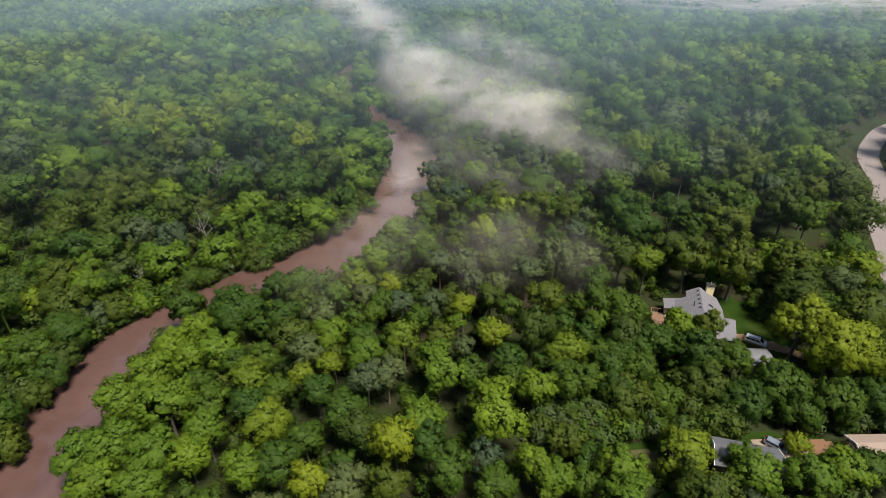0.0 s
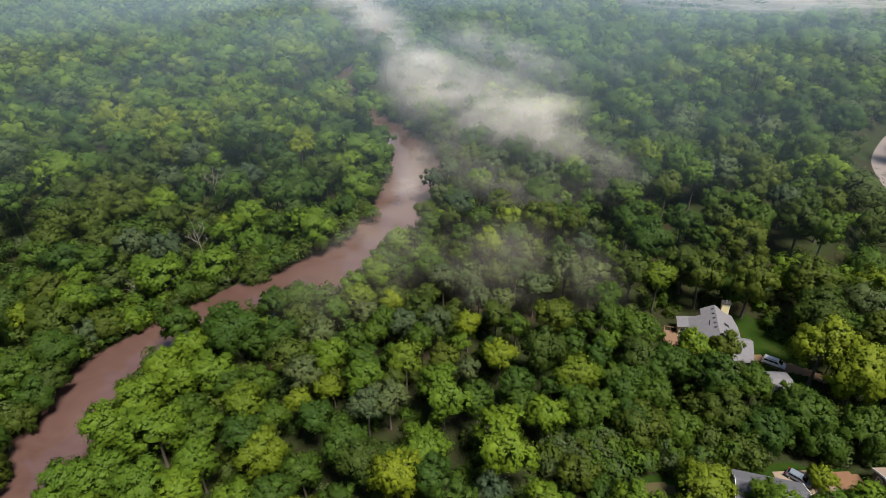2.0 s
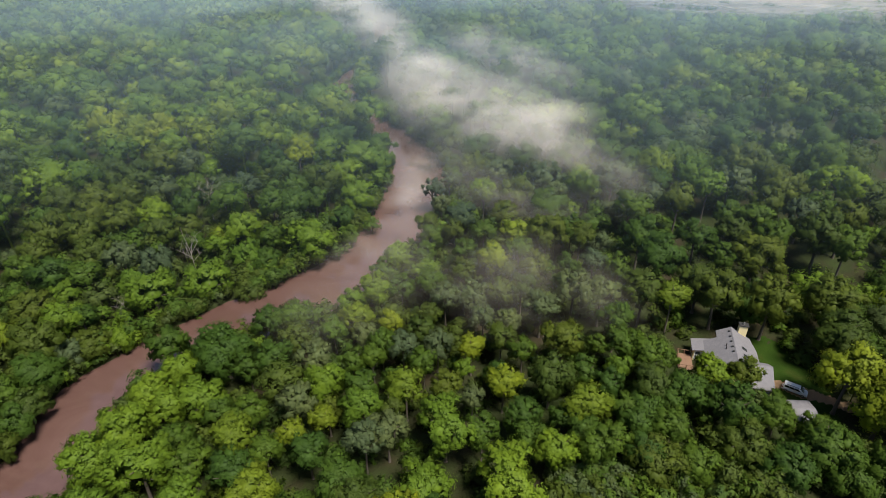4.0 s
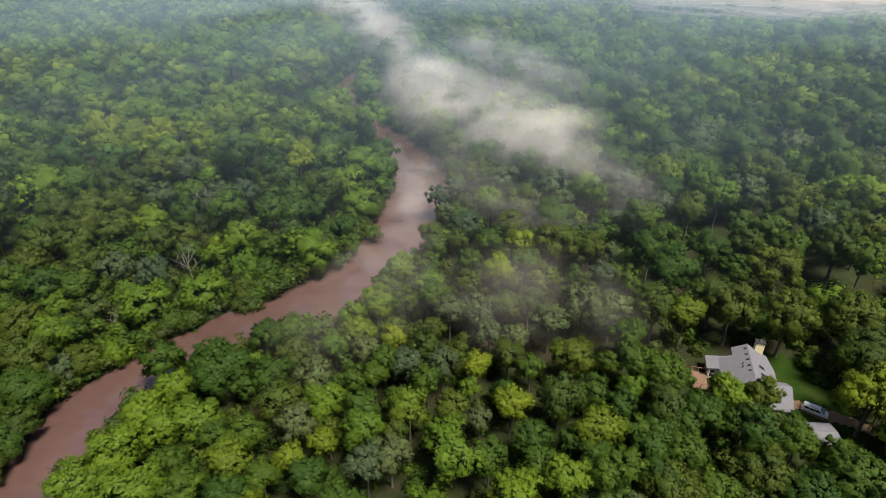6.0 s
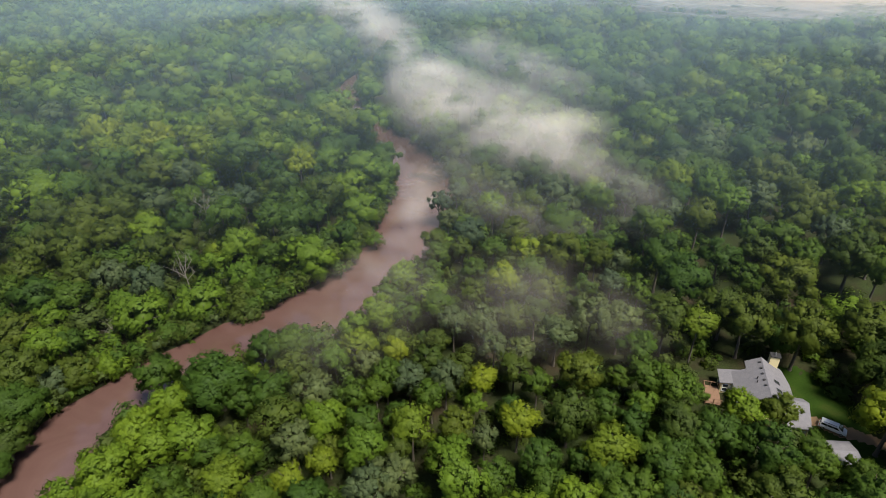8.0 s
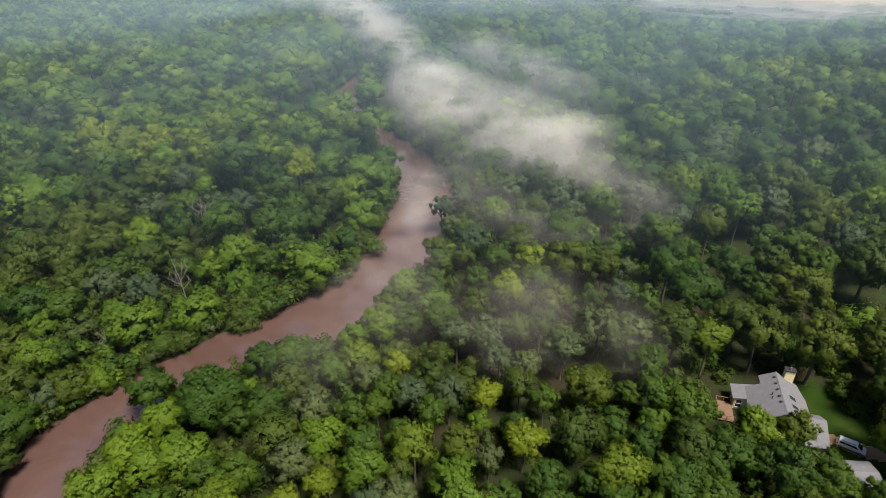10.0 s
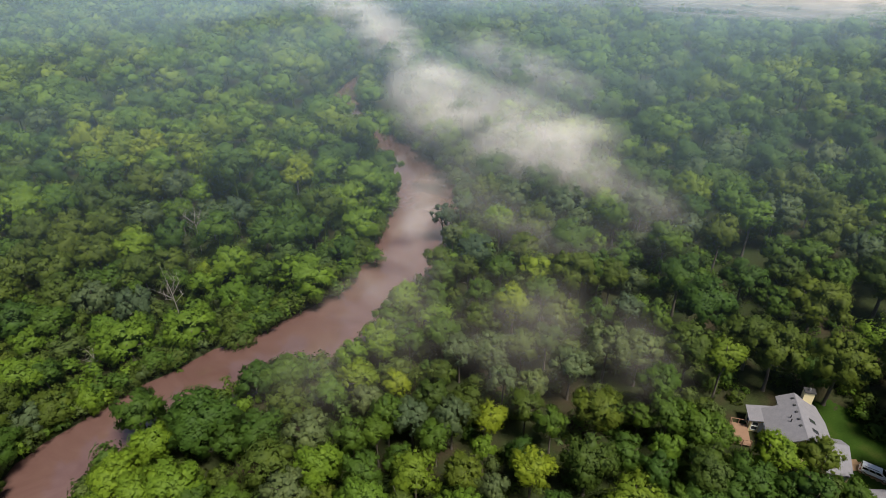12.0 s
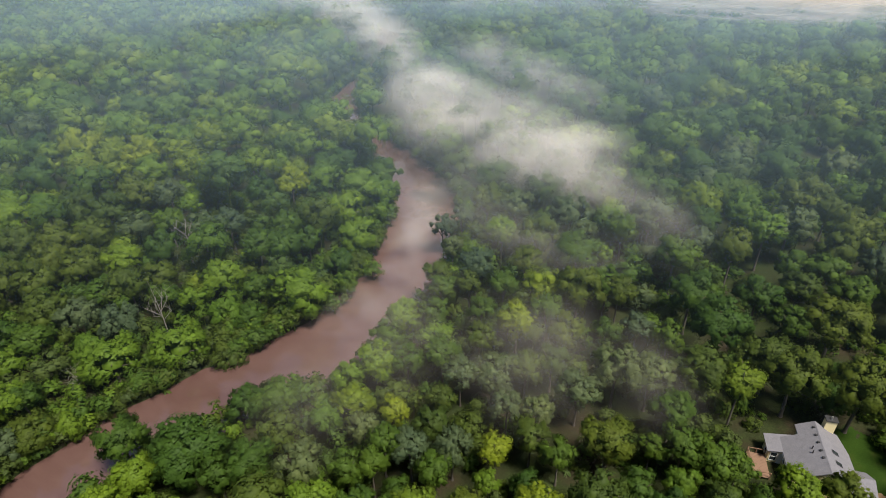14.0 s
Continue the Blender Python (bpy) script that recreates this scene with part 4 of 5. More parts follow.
for x, y, b in zip(edge_x, edge_y, from_bank(edge_x, edge_y)):
    if 1.0 < b < 9 and y - 106 > (x + 49) * 0.9:
        r = rng.uniform(1.5, 2.8)
        bush_rows.append((x, y, r, float(ground_z(x, y)[0]) + r * rng.uniform(0.6, 1.2), "oomgb"[int(rng.integers(0, 5))]))
for _ in range(420):
    x, y = rng.uniform(18, 84), rng.uniform(61, 71)
    r = rng.uniform(1.3, 2.6)
    if y > 63.6 + 0.8 * math.sin(x * 0.5) or (x > 66 and y > 62.5) or x < 30:
        if all(math.hypot(x - ox, y - oy) > orr for ox, oy, orr in ((55, 59, 6.5), (69, 58.5, 4.5), (60, 78, 5))):
            bush_rows.append((x, y, r, float(ground_z(x, y)[0]) + r * rng.uniform(0.5, 1.1), "oomgm"[int(rng.integers(0, 5))]))
bush_stock = [crown_arrays(np.random.default_rng(700 + i), billows=5, clumps=8, leaves=6, leaf=0.20, level=0, knots=False) for i in range(4)]
joined_woods("undergrowth", under_rows, bush_stock, "green saplings and undergrowth between the taller trees")
joined_woods("bank_bushes", bush_rows, bush_stock, "low green bushes hanging over the water's edge")


# ---- mist ----
def mist_bank(name, path, wide, z0, z1, layers, thick, material, label, step=4.0, seed=1):
    """Layers of thin mist along a path; cover falls off from its middle to its borders and at top and bottom."""
    r = np.random.default_rng(seed)
    line = smooth_line(np.array(path, float), 4.0)
    wide_at = np.interp(np.linspace(0, 1, len(line)), np.linspace(0, 1, len(wide)), wide)
    lo, hi = line.min(0) - max(wide) * 1.3, line.max(0) + max(wide) * 1.3
    xs_, ys_ = np.arange(lo[0], hi[0], step), np.arange(lo[1], hi[1], step)
    mx_, my_ = np.meshgrid(xs_, ys_)
    d, row = from_line(line, mx_, my_)
    base = (1 - soft(d / wide_at[row], 0.0, 1.25)) ** 1.2
    w, h = len(xs_), len(ys_)
    ids = np.arange(w * h).reshape(h, w)
    q = np.stack([ids[:-1, :-1], ids[:-1, 1:], ids[1:, 1:], ids[1:, :-1]], -1).reshape(-1, 4)
    vs, fs, cs = [], [], []
    for k in range(layers):
        s = (k + 0.5) / layers
        ph = r.uniform(0, 6, 4)
        z = z0 + (z1 - z0) * s + 0.8 * np.sin(mx_ * 0.05 + ph[0]) * np.cos(my_ * 0.045 + ph[1]) + 0.25 * np.sin(mx_ * 0.12 + my_ * 0.10 + ph[2])
        cov = np.clip(base * 1.1 - 0.1 - 0.2 * s, 0, 1) * thick
        keep = (cov.ravel()[q] > 0.001).any(1)
        vs.append(np.c_[mx_.ravel(), my_.ravel(), z.ravel()])
        qq = q[keep] + k * w * h
        fs.append(np.vstack([qq[:, [0, 1, 2]], qq[:, [0, 2, 3]]]))
        cs.append(cov.ravel())
    me = fast_mesh(name, np.vstack(vs), np.vstack(fs), material, (("cover", np.concatenate(cs)),))
    me.shade_smooth()
    return tagged(new(name, me), label, "mist", kind="stuff")


MIST = mist_material("river_mist", 0.030, 0.28, 0.74, (1, 1, 2.2))
FOG = mist_material("fog", 0.014, 0.15, 0.5, (1, 1, 1.6))
WISP = mist_material("thin_mist", 0.045, 0.32, 0.74, (1, 1, 2.0))
mist_bank("mist_bank", [(-6, 268), (4, 232), (19, 202), (40, 176)], (12, 22, 26, 16), 11, 27, 9, 0.25, MIST, "white bank of morning mist drifting over the river trees", seed=3)
mist_bank("mist_plume", [(-110, 540), (-64, 445), (-38, 385), (-18, 318), (-8, 290)], (44, 34, 28, 20, 12), 14, 32, 7, 0.30, MIST, "pale plume of mist rising from the far river", seed=5)
mist_bank("mist_arm", [(24, 305), (33, 280), (44, 248), (54, 225)], (16, 17, 15, 9), 15, 26, 5, 0.20, MIST, "thin arm of mist over the tree tops", seed=8)
mist_bank("mist_wisp", [(-16, 103), (-3, 116), (12, 113), (28, 104)], (16, 22, 24, 18), 10, 18, 5, 0.034, WISP, "faint wisp of mist among the crowns", seed=11)
mist_bank("mist_wisp", [(28, 176), (46, 160), (52, 138)], (12, 14, 10), 12, 21, 4, 0.085, WISP, "faint wisp of mist over the tree tops", seed=12)
mist_bank("mist_wisp", [(-15, 134), (-7, 150), (-2, 170), (0, 192)], (9, 10, 10, 9), 2, 6, 3, 0.11, WISP, "faint mist lying on the river bend", seed=14)
mist_bank("mist_wisp", [(0, 184), (10, 164), (22, 148), (34, 138)], (12, 15, 16, 11), 10, 18, 4, 0.040, WISP, "faint veil of mist over the riverside trees", seed=16)
mist_bank("far_mist_bank", [(140, 398), (205, 376), (290, 362), (440, 350)], (26, 46, 60, 70), 18, 38, 7, 0.70, FOG, "white mist bank over the far woods", step=6, seed=21)
mist_bank("far_mist_bank", [(0, 455), (70, 425), (150, 405)], (30, 32, 28), 17, 32, 5, 0.20, MIST, "pale mist bank over the far woods", step=6, seed=22)

# distance haze painted as one blue-tinted sheet; its airlight sits in tint and cover
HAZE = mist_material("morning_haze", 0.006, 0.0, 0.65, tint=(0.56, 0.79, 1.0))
hx, hy = np.meshgrid(np.arange(-900, 901, 25.0), np.arange(-100, 1150, 25.0))
hz = 30 + 0.02 * np.maximum(hy - 100, 0) + 1.5 * np.sin(hx * 0.02) * np.cos(hy * 0.017)
ids = np.arange(hx.size).reshape(hx.shape)
hq = np.stack([ids[:-1, :-1], ids[:-1, 1:], ids[1:, 1:], ids[1:, :-1]], -1).reshape(-1, 4)
# cover rises with y, so the far woods pale and turn bluer
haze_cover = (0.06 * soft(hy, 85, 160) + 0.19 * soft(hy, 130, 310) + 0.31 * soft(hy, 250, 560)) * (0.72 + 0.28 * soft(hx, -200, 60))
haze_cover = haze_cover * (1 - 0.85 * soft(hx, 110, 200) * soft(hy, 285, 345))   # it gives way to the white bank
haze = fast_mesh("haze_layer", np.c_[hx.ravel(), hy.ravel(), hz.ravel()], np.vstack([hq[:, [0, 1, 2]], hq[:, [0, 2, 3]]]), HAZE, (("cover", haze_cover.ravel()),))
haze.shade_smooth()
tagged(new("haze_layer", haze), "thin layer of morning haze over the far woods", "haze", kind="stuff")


# ---- houses ----
def window_part(parent, x, y, z, w, h, axis, out):
    """A window on a wall that faces along axis (x or y) to the side out (+1 or -1): frame > pane."""
    t = 0.06
    bm = bmesh.new()
    for a0, a1, b0, b1 in ((-w / 2 - 0.1, w / 2 + 0.1, -h / 2 - 0.1, -h / 2), (-w / 2 - 0.1, w / 2 + 0.1, h / 2, h / 2 + 0.1), (-w / 2 - 0.1, -w / 2, -h / 2, h / 2), (w / 2, w / 2 + 0.1, -h / 2, h / 2), (-w / 2, w / 2, -0.025, 0.025)):
        lo, hi = min(0, t * out), max(0, t * out)
        if axis == "x":
            box_bm(x + lo, y + a0, z + b0, x + hi, y + a1, z + b1, bm=bm)
        else:
            box_bm(x + a0, y + lo, z + b0, x + a1, y + hi, z + b1, bm=bm)
    fr = part("window", bm, WHITE, parent)
    e = 0.02 * out
    lo, hi = min(0, e), max(0, e)
    bm = box_bm(x + lo, y - w / 2, z - h / 2, x + hi, y + w / 2, z + h / 2) if axis == "x" else box_bm(x - w / 2, y + lo, z - h / 2, x + w / 2, y + hi, z + h / 2)
    part("pane", bm, GLASS, fr)


def main_house():
    g = 4.1
    ob = tagged(new("house"), "cream-sided house with a grey shingle roof and tall chimney", "house")
    eave, ridge = g + 2.75, g + 5.4
    part("wall", prism_bm([(0.4, g - 0.4), (8.7, g - 0.4), (8.7, eave), (4.55, ridge - 0.15), (0.4, eave)], "y", -5.2, 2.0), SIDING, ob)
    part("wall", prism_bm([(2.6, g - 0.4), (8.0, g - 0.4), (8.0, eave + 0.3), (4.55, ridge - 0.15), (2.6, eave + 1.05)], "y", 2.0, 3.7), SIDING, ob)
    k = (ridge - eave) / 4.55
    part("roof", slab_bm([(4.55, -5.6, ridge), (4.55, 2.1, ridge), (0.0, 2.1, eave), (0.0, -5.6, eave)], 0.16), SHINGLE, ob, "weathered grey shingle roof slope")
    part("roof", slab_bm([(4.55, 2.102, ridge), (4.55, 4.1, ridge), (2.2, 4.1, ridge - 2.35 * k), (2.2, 2.102, ridge - 2.35 * k)], 0.16), SHINGLE, ob)
    part("roof", slab_bm([(9.1, -5.6, eave), (9.1, 1.2, eave), (8.2, 4.1, ridge - 3.65 * k), (4.552, 4.1, ridge), (4.552, -5.6, ridge)], 0.16), SHINGLE, ob)
    part("ridge_cap", prism_bm([(4.40, ridge - 0.06), (4.55, ridge + 0.025), (4.70, ridge - 0.06)], "y", -5.6, 4.1), SHINGLE, ob)
    # wing with the garden door
    part("wing_wall", box_bm(-1.6, -0.5, g - 0.4, 0.39, 2.3, eave - 0.35), SIDING, ob)
    part("wing_roof", slab_bm([(-2.0, -0.8, eave - 0.3), (0.398, -0.8, eave + 0.1), (2.58, 2.1, eave + 0.45), (2.58, 2.7, eave + 0.45), (-2.0, 2.7, eave - 0.3)][:2] + [(0.398, 2.7, eave + 0.1), (-2.0, 2.7, eave - 0.3)], 0.14), SHINGLE, ob)
    part("wing_roof", slab_bm([(0.40, 2.104, eave + 0.1), (2.58, 2.104, eave + 0.5), (2.58, 2.7, eave + 0.5), (0.40, 2.7, eave + 0.1)], 0.14), SHINGLE, ob)
    # garage
    part("garage_wall", prism_bm([(-8.0, g - 0.4), (-1.9, g - 0.4), (-1.9, eave - 0.1), (-4.2, eave + 1.3), (-8.0, eave - 0.3)], "x", 8.72, 10.2), SIDING, ob)
    part("garage_wall", prism_bm([(-8.0, g - 0.4), (-5.21, g - 0.4), (-5.21, eave + 0.82), (-8.0, eave - 0.3)], "x", 7.3, 8.71), SIDING, ob)
    part("garage_roof", slab_bm([(6.5, -4.202, eave + 1.5), (10.5, -4.202, eave + 1.5), (10.5, -8.4, eave - 0.3), (7.0, -8.4, eave - 0.3)], 0.14), SHINGLE, ob)
    part("garage_roof", slab_bm([(10.5, -4.2, eave + 1.5), (6.5, -4.2, eave + 1.5), (9.0, -1.7, eave + 0.02), (10.5, -1.7, eave + 0.02)], 0.14), SHINGLE, ob)
    gd = part("garage_door", box_bm(7.5, -8.06, g, 9.9, -8.0, g + 1.75), WHITE, ob, "white panelled garage door")
    for n in range(1, 4):
        part("panel_joint", box_bm(7.52, -8.075, g + n * 0.44 - 0.015, 9.88, -8.06, g + n * 0.44 + 0.015), DARK, gd)
    # eaves boards
    part("fascia", box_bm(-0.04, -5.6, eave - 0.34, 0.0, -0.9, eave - 0.162), WHITE, ob)
    part("fascia", box_bm(9.1, -1.6, eave - 0.34, 9.14, 1.2, eave - 0.162), WHITE, ob)
    # chimney
    ch = part("chimney", box_bm(5.9, 3.72, g - 0.3, 7.35, 4.75, g + 6.1), SIDING, ob, "tall cream-sided chimney stack")
    part("chimney_cap", box_bm(5.78, 3.6, g + 6.1, 7.47, 4.87, g + 6.28, 0.03), DARK, ch, "dark metal cap")
    bm = bmesh.new()
    bmesh.ops.create_cone(bm, cap_ends=True, segments=12, radius1=0.16, radius2=0.13, depth=0.5, matrix=Matrix.Translation((6.6, 4.2, g + 6.52)))
    part("flue", bm, STEEL, ch)
    # vents along the roof, skylights
    for i, v in enumerate((2.9, 1.4, 0.0, -1.5, -2.8)):
        part("roof_vent", box_bm(4.0, v - 0.16, ridge - 0.40, 4.34, v + 0.16, ridge - 0.05, 0.03), DARK, ob, "small dark roof vent")
    for u, v in ((3.3, -0.9), (3.2, -1.7)):
        bm = bmesh.new()
        bmesh.ops.create_cone(bm, cap_ends=True, segments=10, radius1=0.08, radius2=0.08, depth=0.7, matrix=Matrix.Translation((u, v, eave + u * k + 0.2)))
        part("vent_pipe", bm, DARK, ob)
    for v in (-0.6, -2.6):
        z = lambda u: ridge - (u - 4.55) * k
        sk = part("skylight", slab_bm([(6.0, v - 0.35, z(6.0) + 0.10), (6.9, v - 0.35, z(6.9) + 0.10), (6.9, v + 0.35, z(6.9) + 0.10), (6.0, v + 0.35, z(6.0) + 0.10)], 0.1), DARK, ob)
        part("pane", slab_bm([(6.07, v - 0.28, z(6.07) + 0.115), (6.83, v - 0.28, z(6.83) + 0.115), (6.83, v + 0.28, z(6.83) + 0.115), (6.07, v + 0.28, z(6.07) + 0.115)], 0.03), GLASS, sk)
    # windows on the walls towards the river and the drive
    for v in (-4.2, -2.4, -1.2):
        window_part(ob, 0.4, v, g + 1.7, 0.8, 1.25, "x", -1)
    for u in (2.0, 4.5, 6.8):
        window_part(ob, u, -5.2, g + 1.7, 1.0, 1.25, "y", -1)
    window_part(ob, -0.9, -0.5, g + 1.25, 0.8, 1.5, "y", -1)
    window_part(ob, -1.6, 0.8, g + 1.3, 0.9, 1.2, "x", -1)
    d = part("door", box_bm(-0.3, -0.56, g, 0.3, -0.5, g + 2.05), WHITE, ob)
    bm = bmesh.new()
    bmesh.ops.create_uvsphere(bm, u_segments=8, v_segments=6, radius=0.04, matrix=Matrix.Translation((0.22, -0.6, g + 1.0)))
    part("door_handle", bm, STEEL, d)
    ob.matrix_basis = at_plan(51.2, 94.2, 0, -17.6)
    return ob


main_house()


def deck():
    g = 4.1
    ob = tagged(new("deck"), "reddish wooden deck with a rail beside the house", "deck")
    for i in range(16):
        part("board", box_bm(-4.3, -4.2 + i * 0.28, g + 0.45, -1.7, -4.2 + i * 0.28 + 0.26, g + 0.49), DECK, ob)
    for x in (-4.2, -3.0, -1.8):
        for y in (-4.1, 0.2):
            part("post", box_bm(x - 0.06, y - 0.06, g - 0.3, x + 0.06, y + 0.06, g + 1.4), DECK, ob)
    for y in (0.2, -4.1):
        part("rail", box_bm(-4.26, y - 0.05, g + 1.4, -1.74, y + 0.05, g + 1.48), DECK, ob)
    part("rail", box_bm(-4.26, -4.1, g + 1.4, -4.16, 0.2, g + 1.48), DECK, ob)
    for i in range(14):
        part("baluster", box_bm(-4.23, -3.9 + i * 0.3, g + 0.49, -4.19, -3.86 + i * 0.3, g + 1.4), DECK, ob)
    ob.matrix_basis = at_plan(51.2, 94.2, 0, -17.6)


deck()


def simple_house(label, x, y, turn, length, deep, g, eave, ridge, roof_mat, wall_mat):
    """A plain gabled house, its ridge along its own x."""
    ob = tagged(new("house"), label, "house")
    h = deep / 2
    part("wall", prism_bm([(-h + 0.3, -0.4), (h - 0.3, -0.4), (h - 0.3, eave - 0.05), (0, ridge - 0.2), (-h + 0.3, eave - 0.05)], "x", 0.3, length - 0.3), wall_mat, ob)
    part("roof", slab_bm([(0, 0.0, ridge), (length, 0.0, ridge), (length, h, eave), (0, h, eave)], 0.14), roof_mat, ob)
    part("roof", slab_bm([(0, -h, eave), (length, -h, eave), (length, -0.002, ridge), (0, -0.002, ridge)], 0.14), roof_mat, ob)
    part("ridge_cap", prism_bm([(-0.25, ridge - 0.06), (0, ridge + 0.05), (0.25, ridge - 0.06)], "x", 0, length), roof_mat, ob)
    for e in (-0.06, length):
        for s in (-1, 1):
            a, b = (0, ridge), (s * h, eave)
            part("bargeboard", prism_bm([(a[0], a[1] + 0.02), (b[0], b[1] + 0.02), (b[0], b[1] - 0.28), (a[0], a[1] - 0.28)], "x", e, e + 0.06), WHITE if length > 6 else roof_mat, ob)
    for u in (length * 0.25, length * 0.5, length * 0.75):
        window_part(ob, u, -h + 0.3, 1.5, 1.0, 1.2, "y", -1)
        window_part(ob, u, h - 0.3, 1.5, 1.0, 1.2, "y", 1)
    window_part(ob, 0.3, 0.8, 1.5, 0.9, 1.2, "x", -1)
    ob.matrix_basis = at_plan(x, y, g, turn)
    return ob


simple_house("small house with dark grey shingle roof and white trim", 43.3, 58.9, -18, 9.5, 5.6, 4.1, 2.5, 3.9, SHINGLE_DARK, BRICK_DARK)
simple_house("low house with a tan roof at the edge of the wood", 64.6, 58.2, -2, 11, 4.8, 4.1, 2.6, 3.5, ROOF_TAN, BRICK_DARK)
simple_house("small shed with a grey shingle roof beside the driveway", 58.9, 79.1, -6, 4.0, 4.6, 4.1, 2.3, 2.75, SHINGLE, SIDING)


# ---- vehicles ----
def wheel(parent, x, y, r=0.26, w=0.17):
    bm = bmesh.new()
    m = Matrix.Translation((x, y, r)) @ Matrix.Rotation(radians(90), 4, "X")
    bmesh.ops.create_cone(bm, cap_ends=True, segments=16, radius1=r, radius2=r, depth=w, matrix=m)
    tyre = part("wheel", bm, RUBBER, parent)
    bm = bmesh.new()
    bmesh.ops.create_cone(bm, cap_ends=True, segments=12, radius1=r * 0.62, radius2=r * 0.62, depth=w + 0.03, matrix=m)
    part("rim", bm, STEEL, tyre)


def car(label, category, x, y, turn, length, wide, high, roof_from, roof_to, paint, rails):
    """A car that faces its own +x: body, cabin, panes, wheels, lamps."""
    ob = tagged(new("minivan" if rails else "hatchback"), label, category)
    L, W = length / 2, wide / 2
    belt = high * 0.60
    prof = [(-L, 0.30), (L - 0.05, 0.28), (L, 0.55), (L - 0.12, belt * 0.86), (roof_to + 0.75, belt), (-L + 0.04, belt + 0.04)]
    bm = bmesh.new()
    lo = [bm.verts.new((p[0], -W, p[1])) for p in prof]
    hi = [bm.verts.new((p[0], W, p[1])) for p in prof]
    bm.faces.new(lo)
    bm.faces.new(hi[::-1])
    for i in range(len(prof)):
        bm.faces.new((lo[i], hi[i], hi[(i + 1) % len(prof)], lo[(i + 1) % len(prof)]))
    bmesh.ops.bevel(bm, geom=list(bm.edges), offset=0.09, segments=2, affect="EDGES")
    part("body", bm, paint, ob, smooth=False)
    inset = W - 0.14
    base = [(-L + 0.06, -W + 0.04, belt - 0.03), (roof_to + 0.85, -W + 0.04, belt - 0.05), (roof_to + 0.85, W - 0.04, belt - 0.05), (-L + 0.06, W - 0.04, belt - 0.03)]
    top = [(roof_from, -inset, high), (roof_to, -inset, high), (roof_to, inset, high), (roof_from, inset, high)]
    bm = bmesh.new()
    a, b = [bm.verts.new(p) for p in base], [bm.verts.new(p) for p in top]
    bm.faces.new(a[::-1])
    bm.faces.new(b)
    for i in range(4):
        bm.faces.new((a[i], a[(i + 1) % 4], b[(i + 1) % 4], b[i]))
    bmesh.ops.bevel(bm, geom=list(bm.edges), offset=0.05, segments=2, affect="EDGES")
    part("cabin", bm, paint, ob)

    def pane(name, q, lo, hi, e0, e1, out):
        """A pane let into one side of the cabin: q are the side's corners (two below, two above), lo..hi and e0..e1 the shares it takes."""
        c = [Vector(p) for p in q]
        spot = lambda u, v: c[0].lerp(c[1], u).lerp(c[2].lerp(c[3], u), v)
        bm = bmesh.new()
        face = [spot(e0, lo), spot(e1, lo), spot(e1, hi), spot(e0, hi)]
        near = [bm.verts.new(p + Vector(out) * 0.012) for p in face]
        deep = [bm.verts.new(p - Vector(out) * 0.03) for p in face]
        bm.faces.new(near)
        bm.faces.new(deep[::-1])
        for k in range(4):
            bm.faces.new((near[k], deep[k], deep[(k + 1) % 4], near[(k + 1) % 4]))
        part(name, bm, CAR_GLASS, ob, "dark tinted glass")

    for s in (0, 1):
        q = (base[0], base[1], top[0], top[1]) if s == 0 else (base[3], base[2], top[3], top[2])
        for e0, e1 in ((0.06, 0.32), (0.35, 0.60), (0.63, 0.88)):
            pane("side_window", q, 0.20, 0.80, e0, e1, (0, -1 if s == 0 else 1, 0.25))
    pane("windscreen", (base[1], base[2], top[1], top[2]), 0.12, 0.90, 0.08, 0.92, (0.8, 0, 0.6))
    pane("rear_window", (base[0], base[3], top[0], top[3]), 0.25, 0.85, 0.12, 0.88, (-1, 0, 0.2))
    for wx in (-L + 0.62, L - 0.62):
        for s in (-1, 1):
            wheel(ob, wx, s * (W - 0.08))
    for s in (-1, 1):
        part("headlight", box_bm(L - 0.16, s * (W - 0.26) - 0.14, 0.50, L + 0.01, s * (W - 0.26) + 0.14, 0.62, 0.02), LAMP_CLEAR, ob)
        part("tail_light", box_bm(-L - 0.01, s * (W - 0.14) - 0.09, 0.58, -L + 0.12, s * (W - 0.14) + 0.09, 0.84, 0.02), LAMP_RED, ob)
        part("wing_mirror", box_bm(roof_to + 0.45, s * (W + 0.08) - 0.09, belt, roof_to + 0.6, s * (W + 0.08) + 0.09, belt + 0.15, 0.03), paint, ob)
        if rails:
            part("roof_rail", box_bm(roof_from + 0.3, s * (inset - 0.1) - 0.025, high + 0.03, roof_to - 0.2, s * (inset - 0.1) + 0.025, high + 0.09), DARK, ob)
    part("bumper", box_bm(L - 0.12, -W + 0.1, 0.26, L + 0.05, W - 0.1, 0.42, 0.03), paint, ob)
    part("bumper", box_bm(-L - 0.05, -W + 0.1, 0.26, -L + 0.12, W - 0.1, 0.44, 0.03), paint, ob)
    ob.matrix_basis = at_plan(x, y, float(ground_z(x, y)[0]) + 0.1, turn)


car("silver minivan with dark windows parked on the gravel driveway", "minivan", 63.8, 85.15, -38, 3.85, 1.5, 1.36, -1.75, 0.62, PAINT_SILVER, True)
car("pale silver-blue hatchback parked on the concrete pad", "car", 54.6, 60.9, -46, 3.4, 1.4, 1.12, -1.3, 0.30, PAINT_BLUE, False)


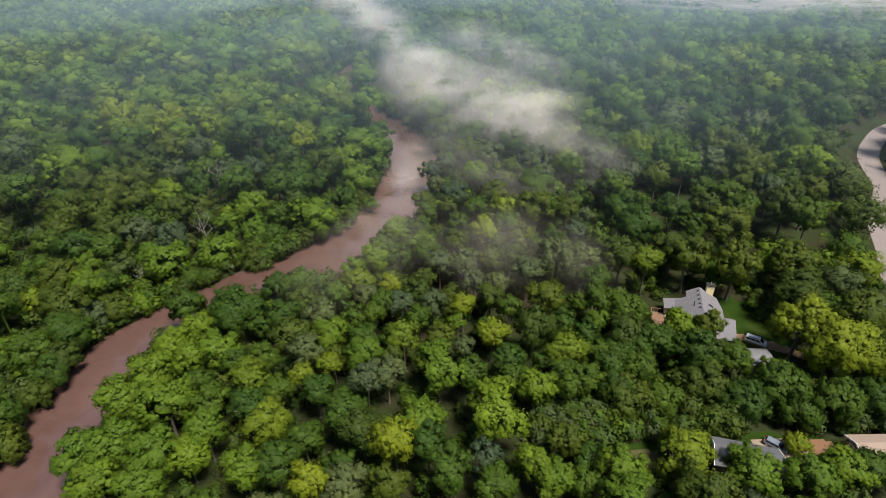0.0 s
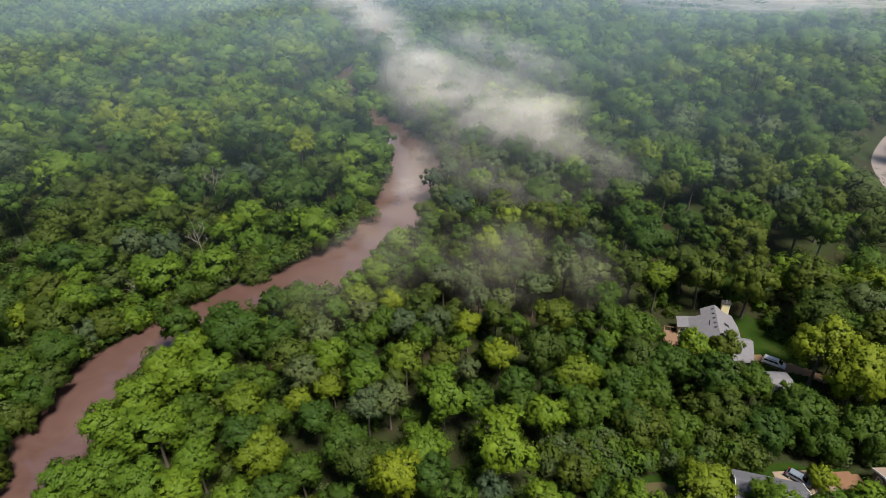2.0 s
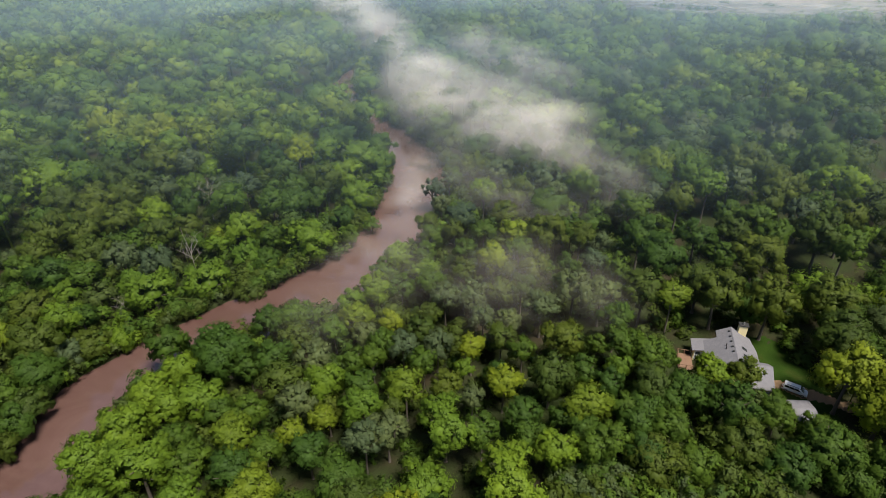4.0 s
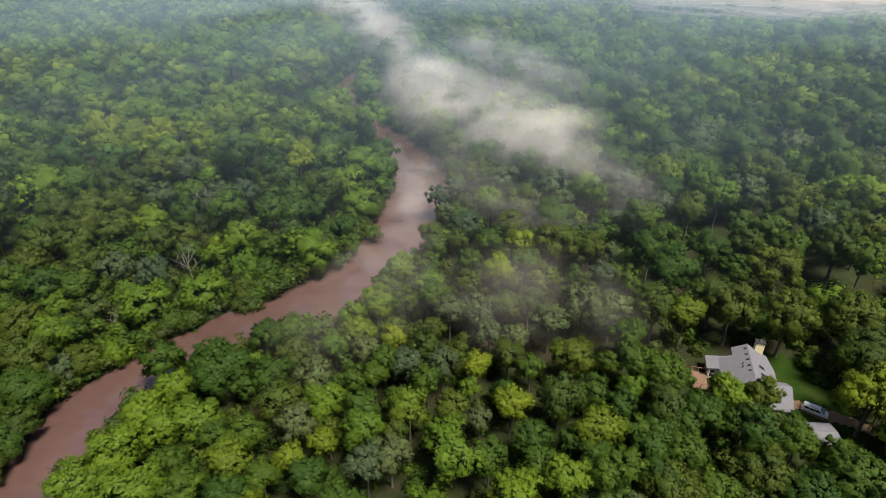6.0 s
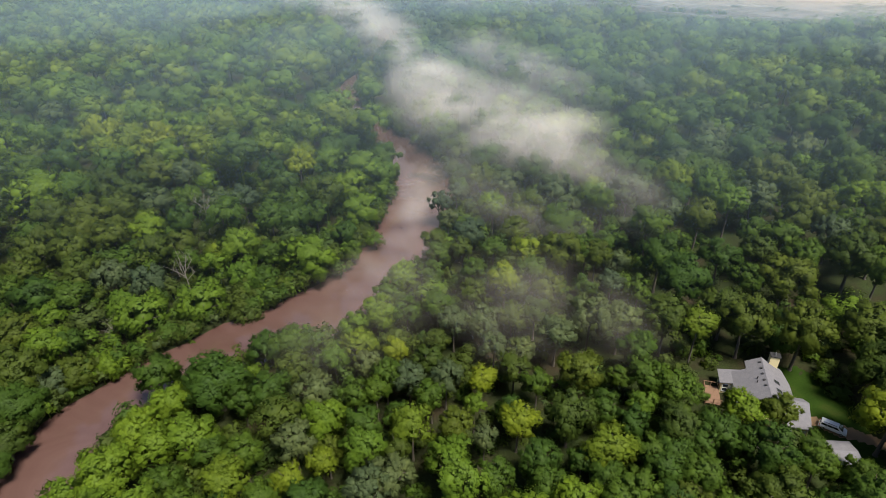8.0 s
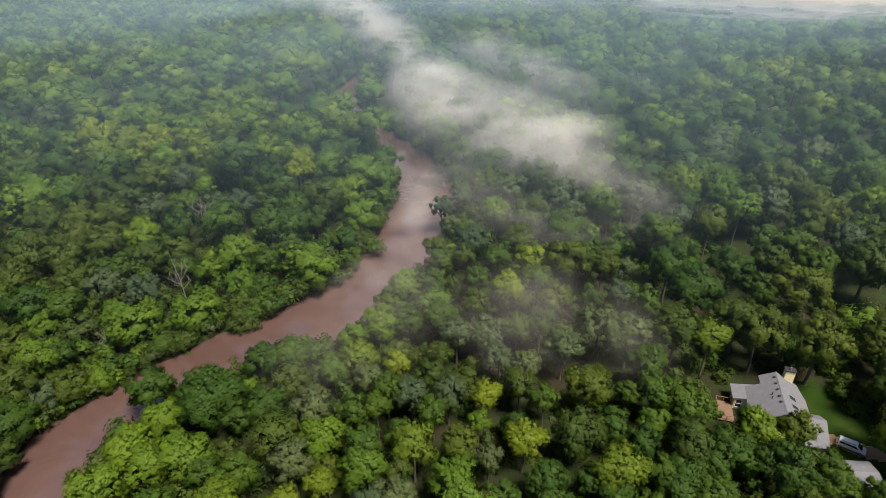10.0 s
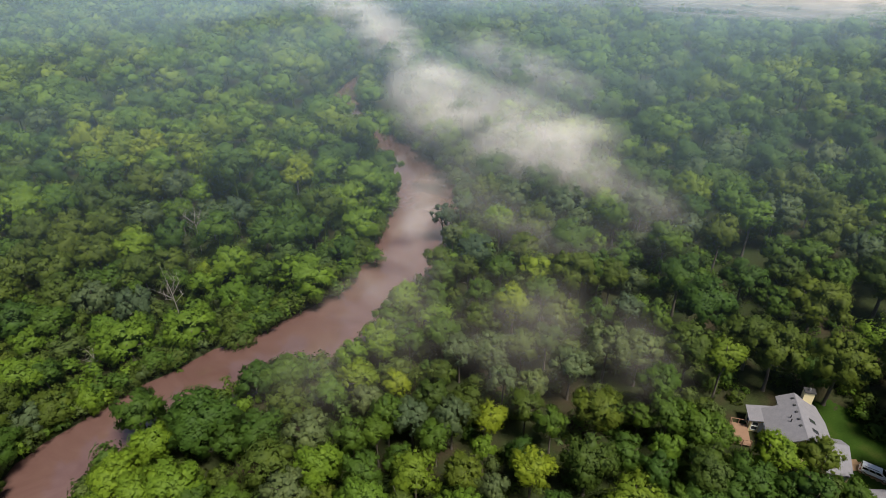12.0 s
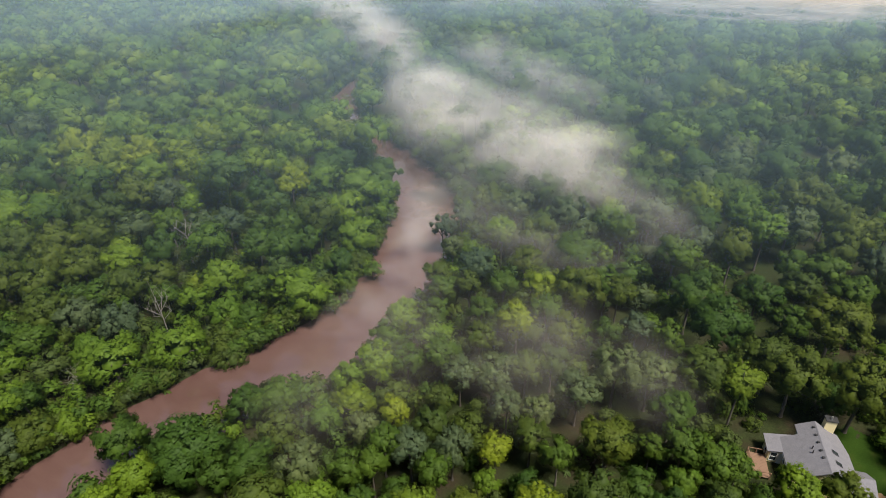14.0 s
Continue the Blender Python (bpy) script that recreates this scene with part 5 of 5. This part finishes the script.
def mailbox(x, y):
    z = float(ground_z(x, y)[0])
    ob = tagged(new("mailbox"), "white roadside mailbox on a post beside the road", "mailbox")
    part("post", box_bm(-0.06, -0.06, -0.1, 0.06, 0.06, 1.0), BARK, ob)
    part("box", box_bm(-0.3, -0.15, 1.0, 0.3, 0.15, 1.35, 0.05), WHITE, ob)
    ob.matrix_basis = at_plan(x, y, z, 20)


mailbox(141.5, 157.5)
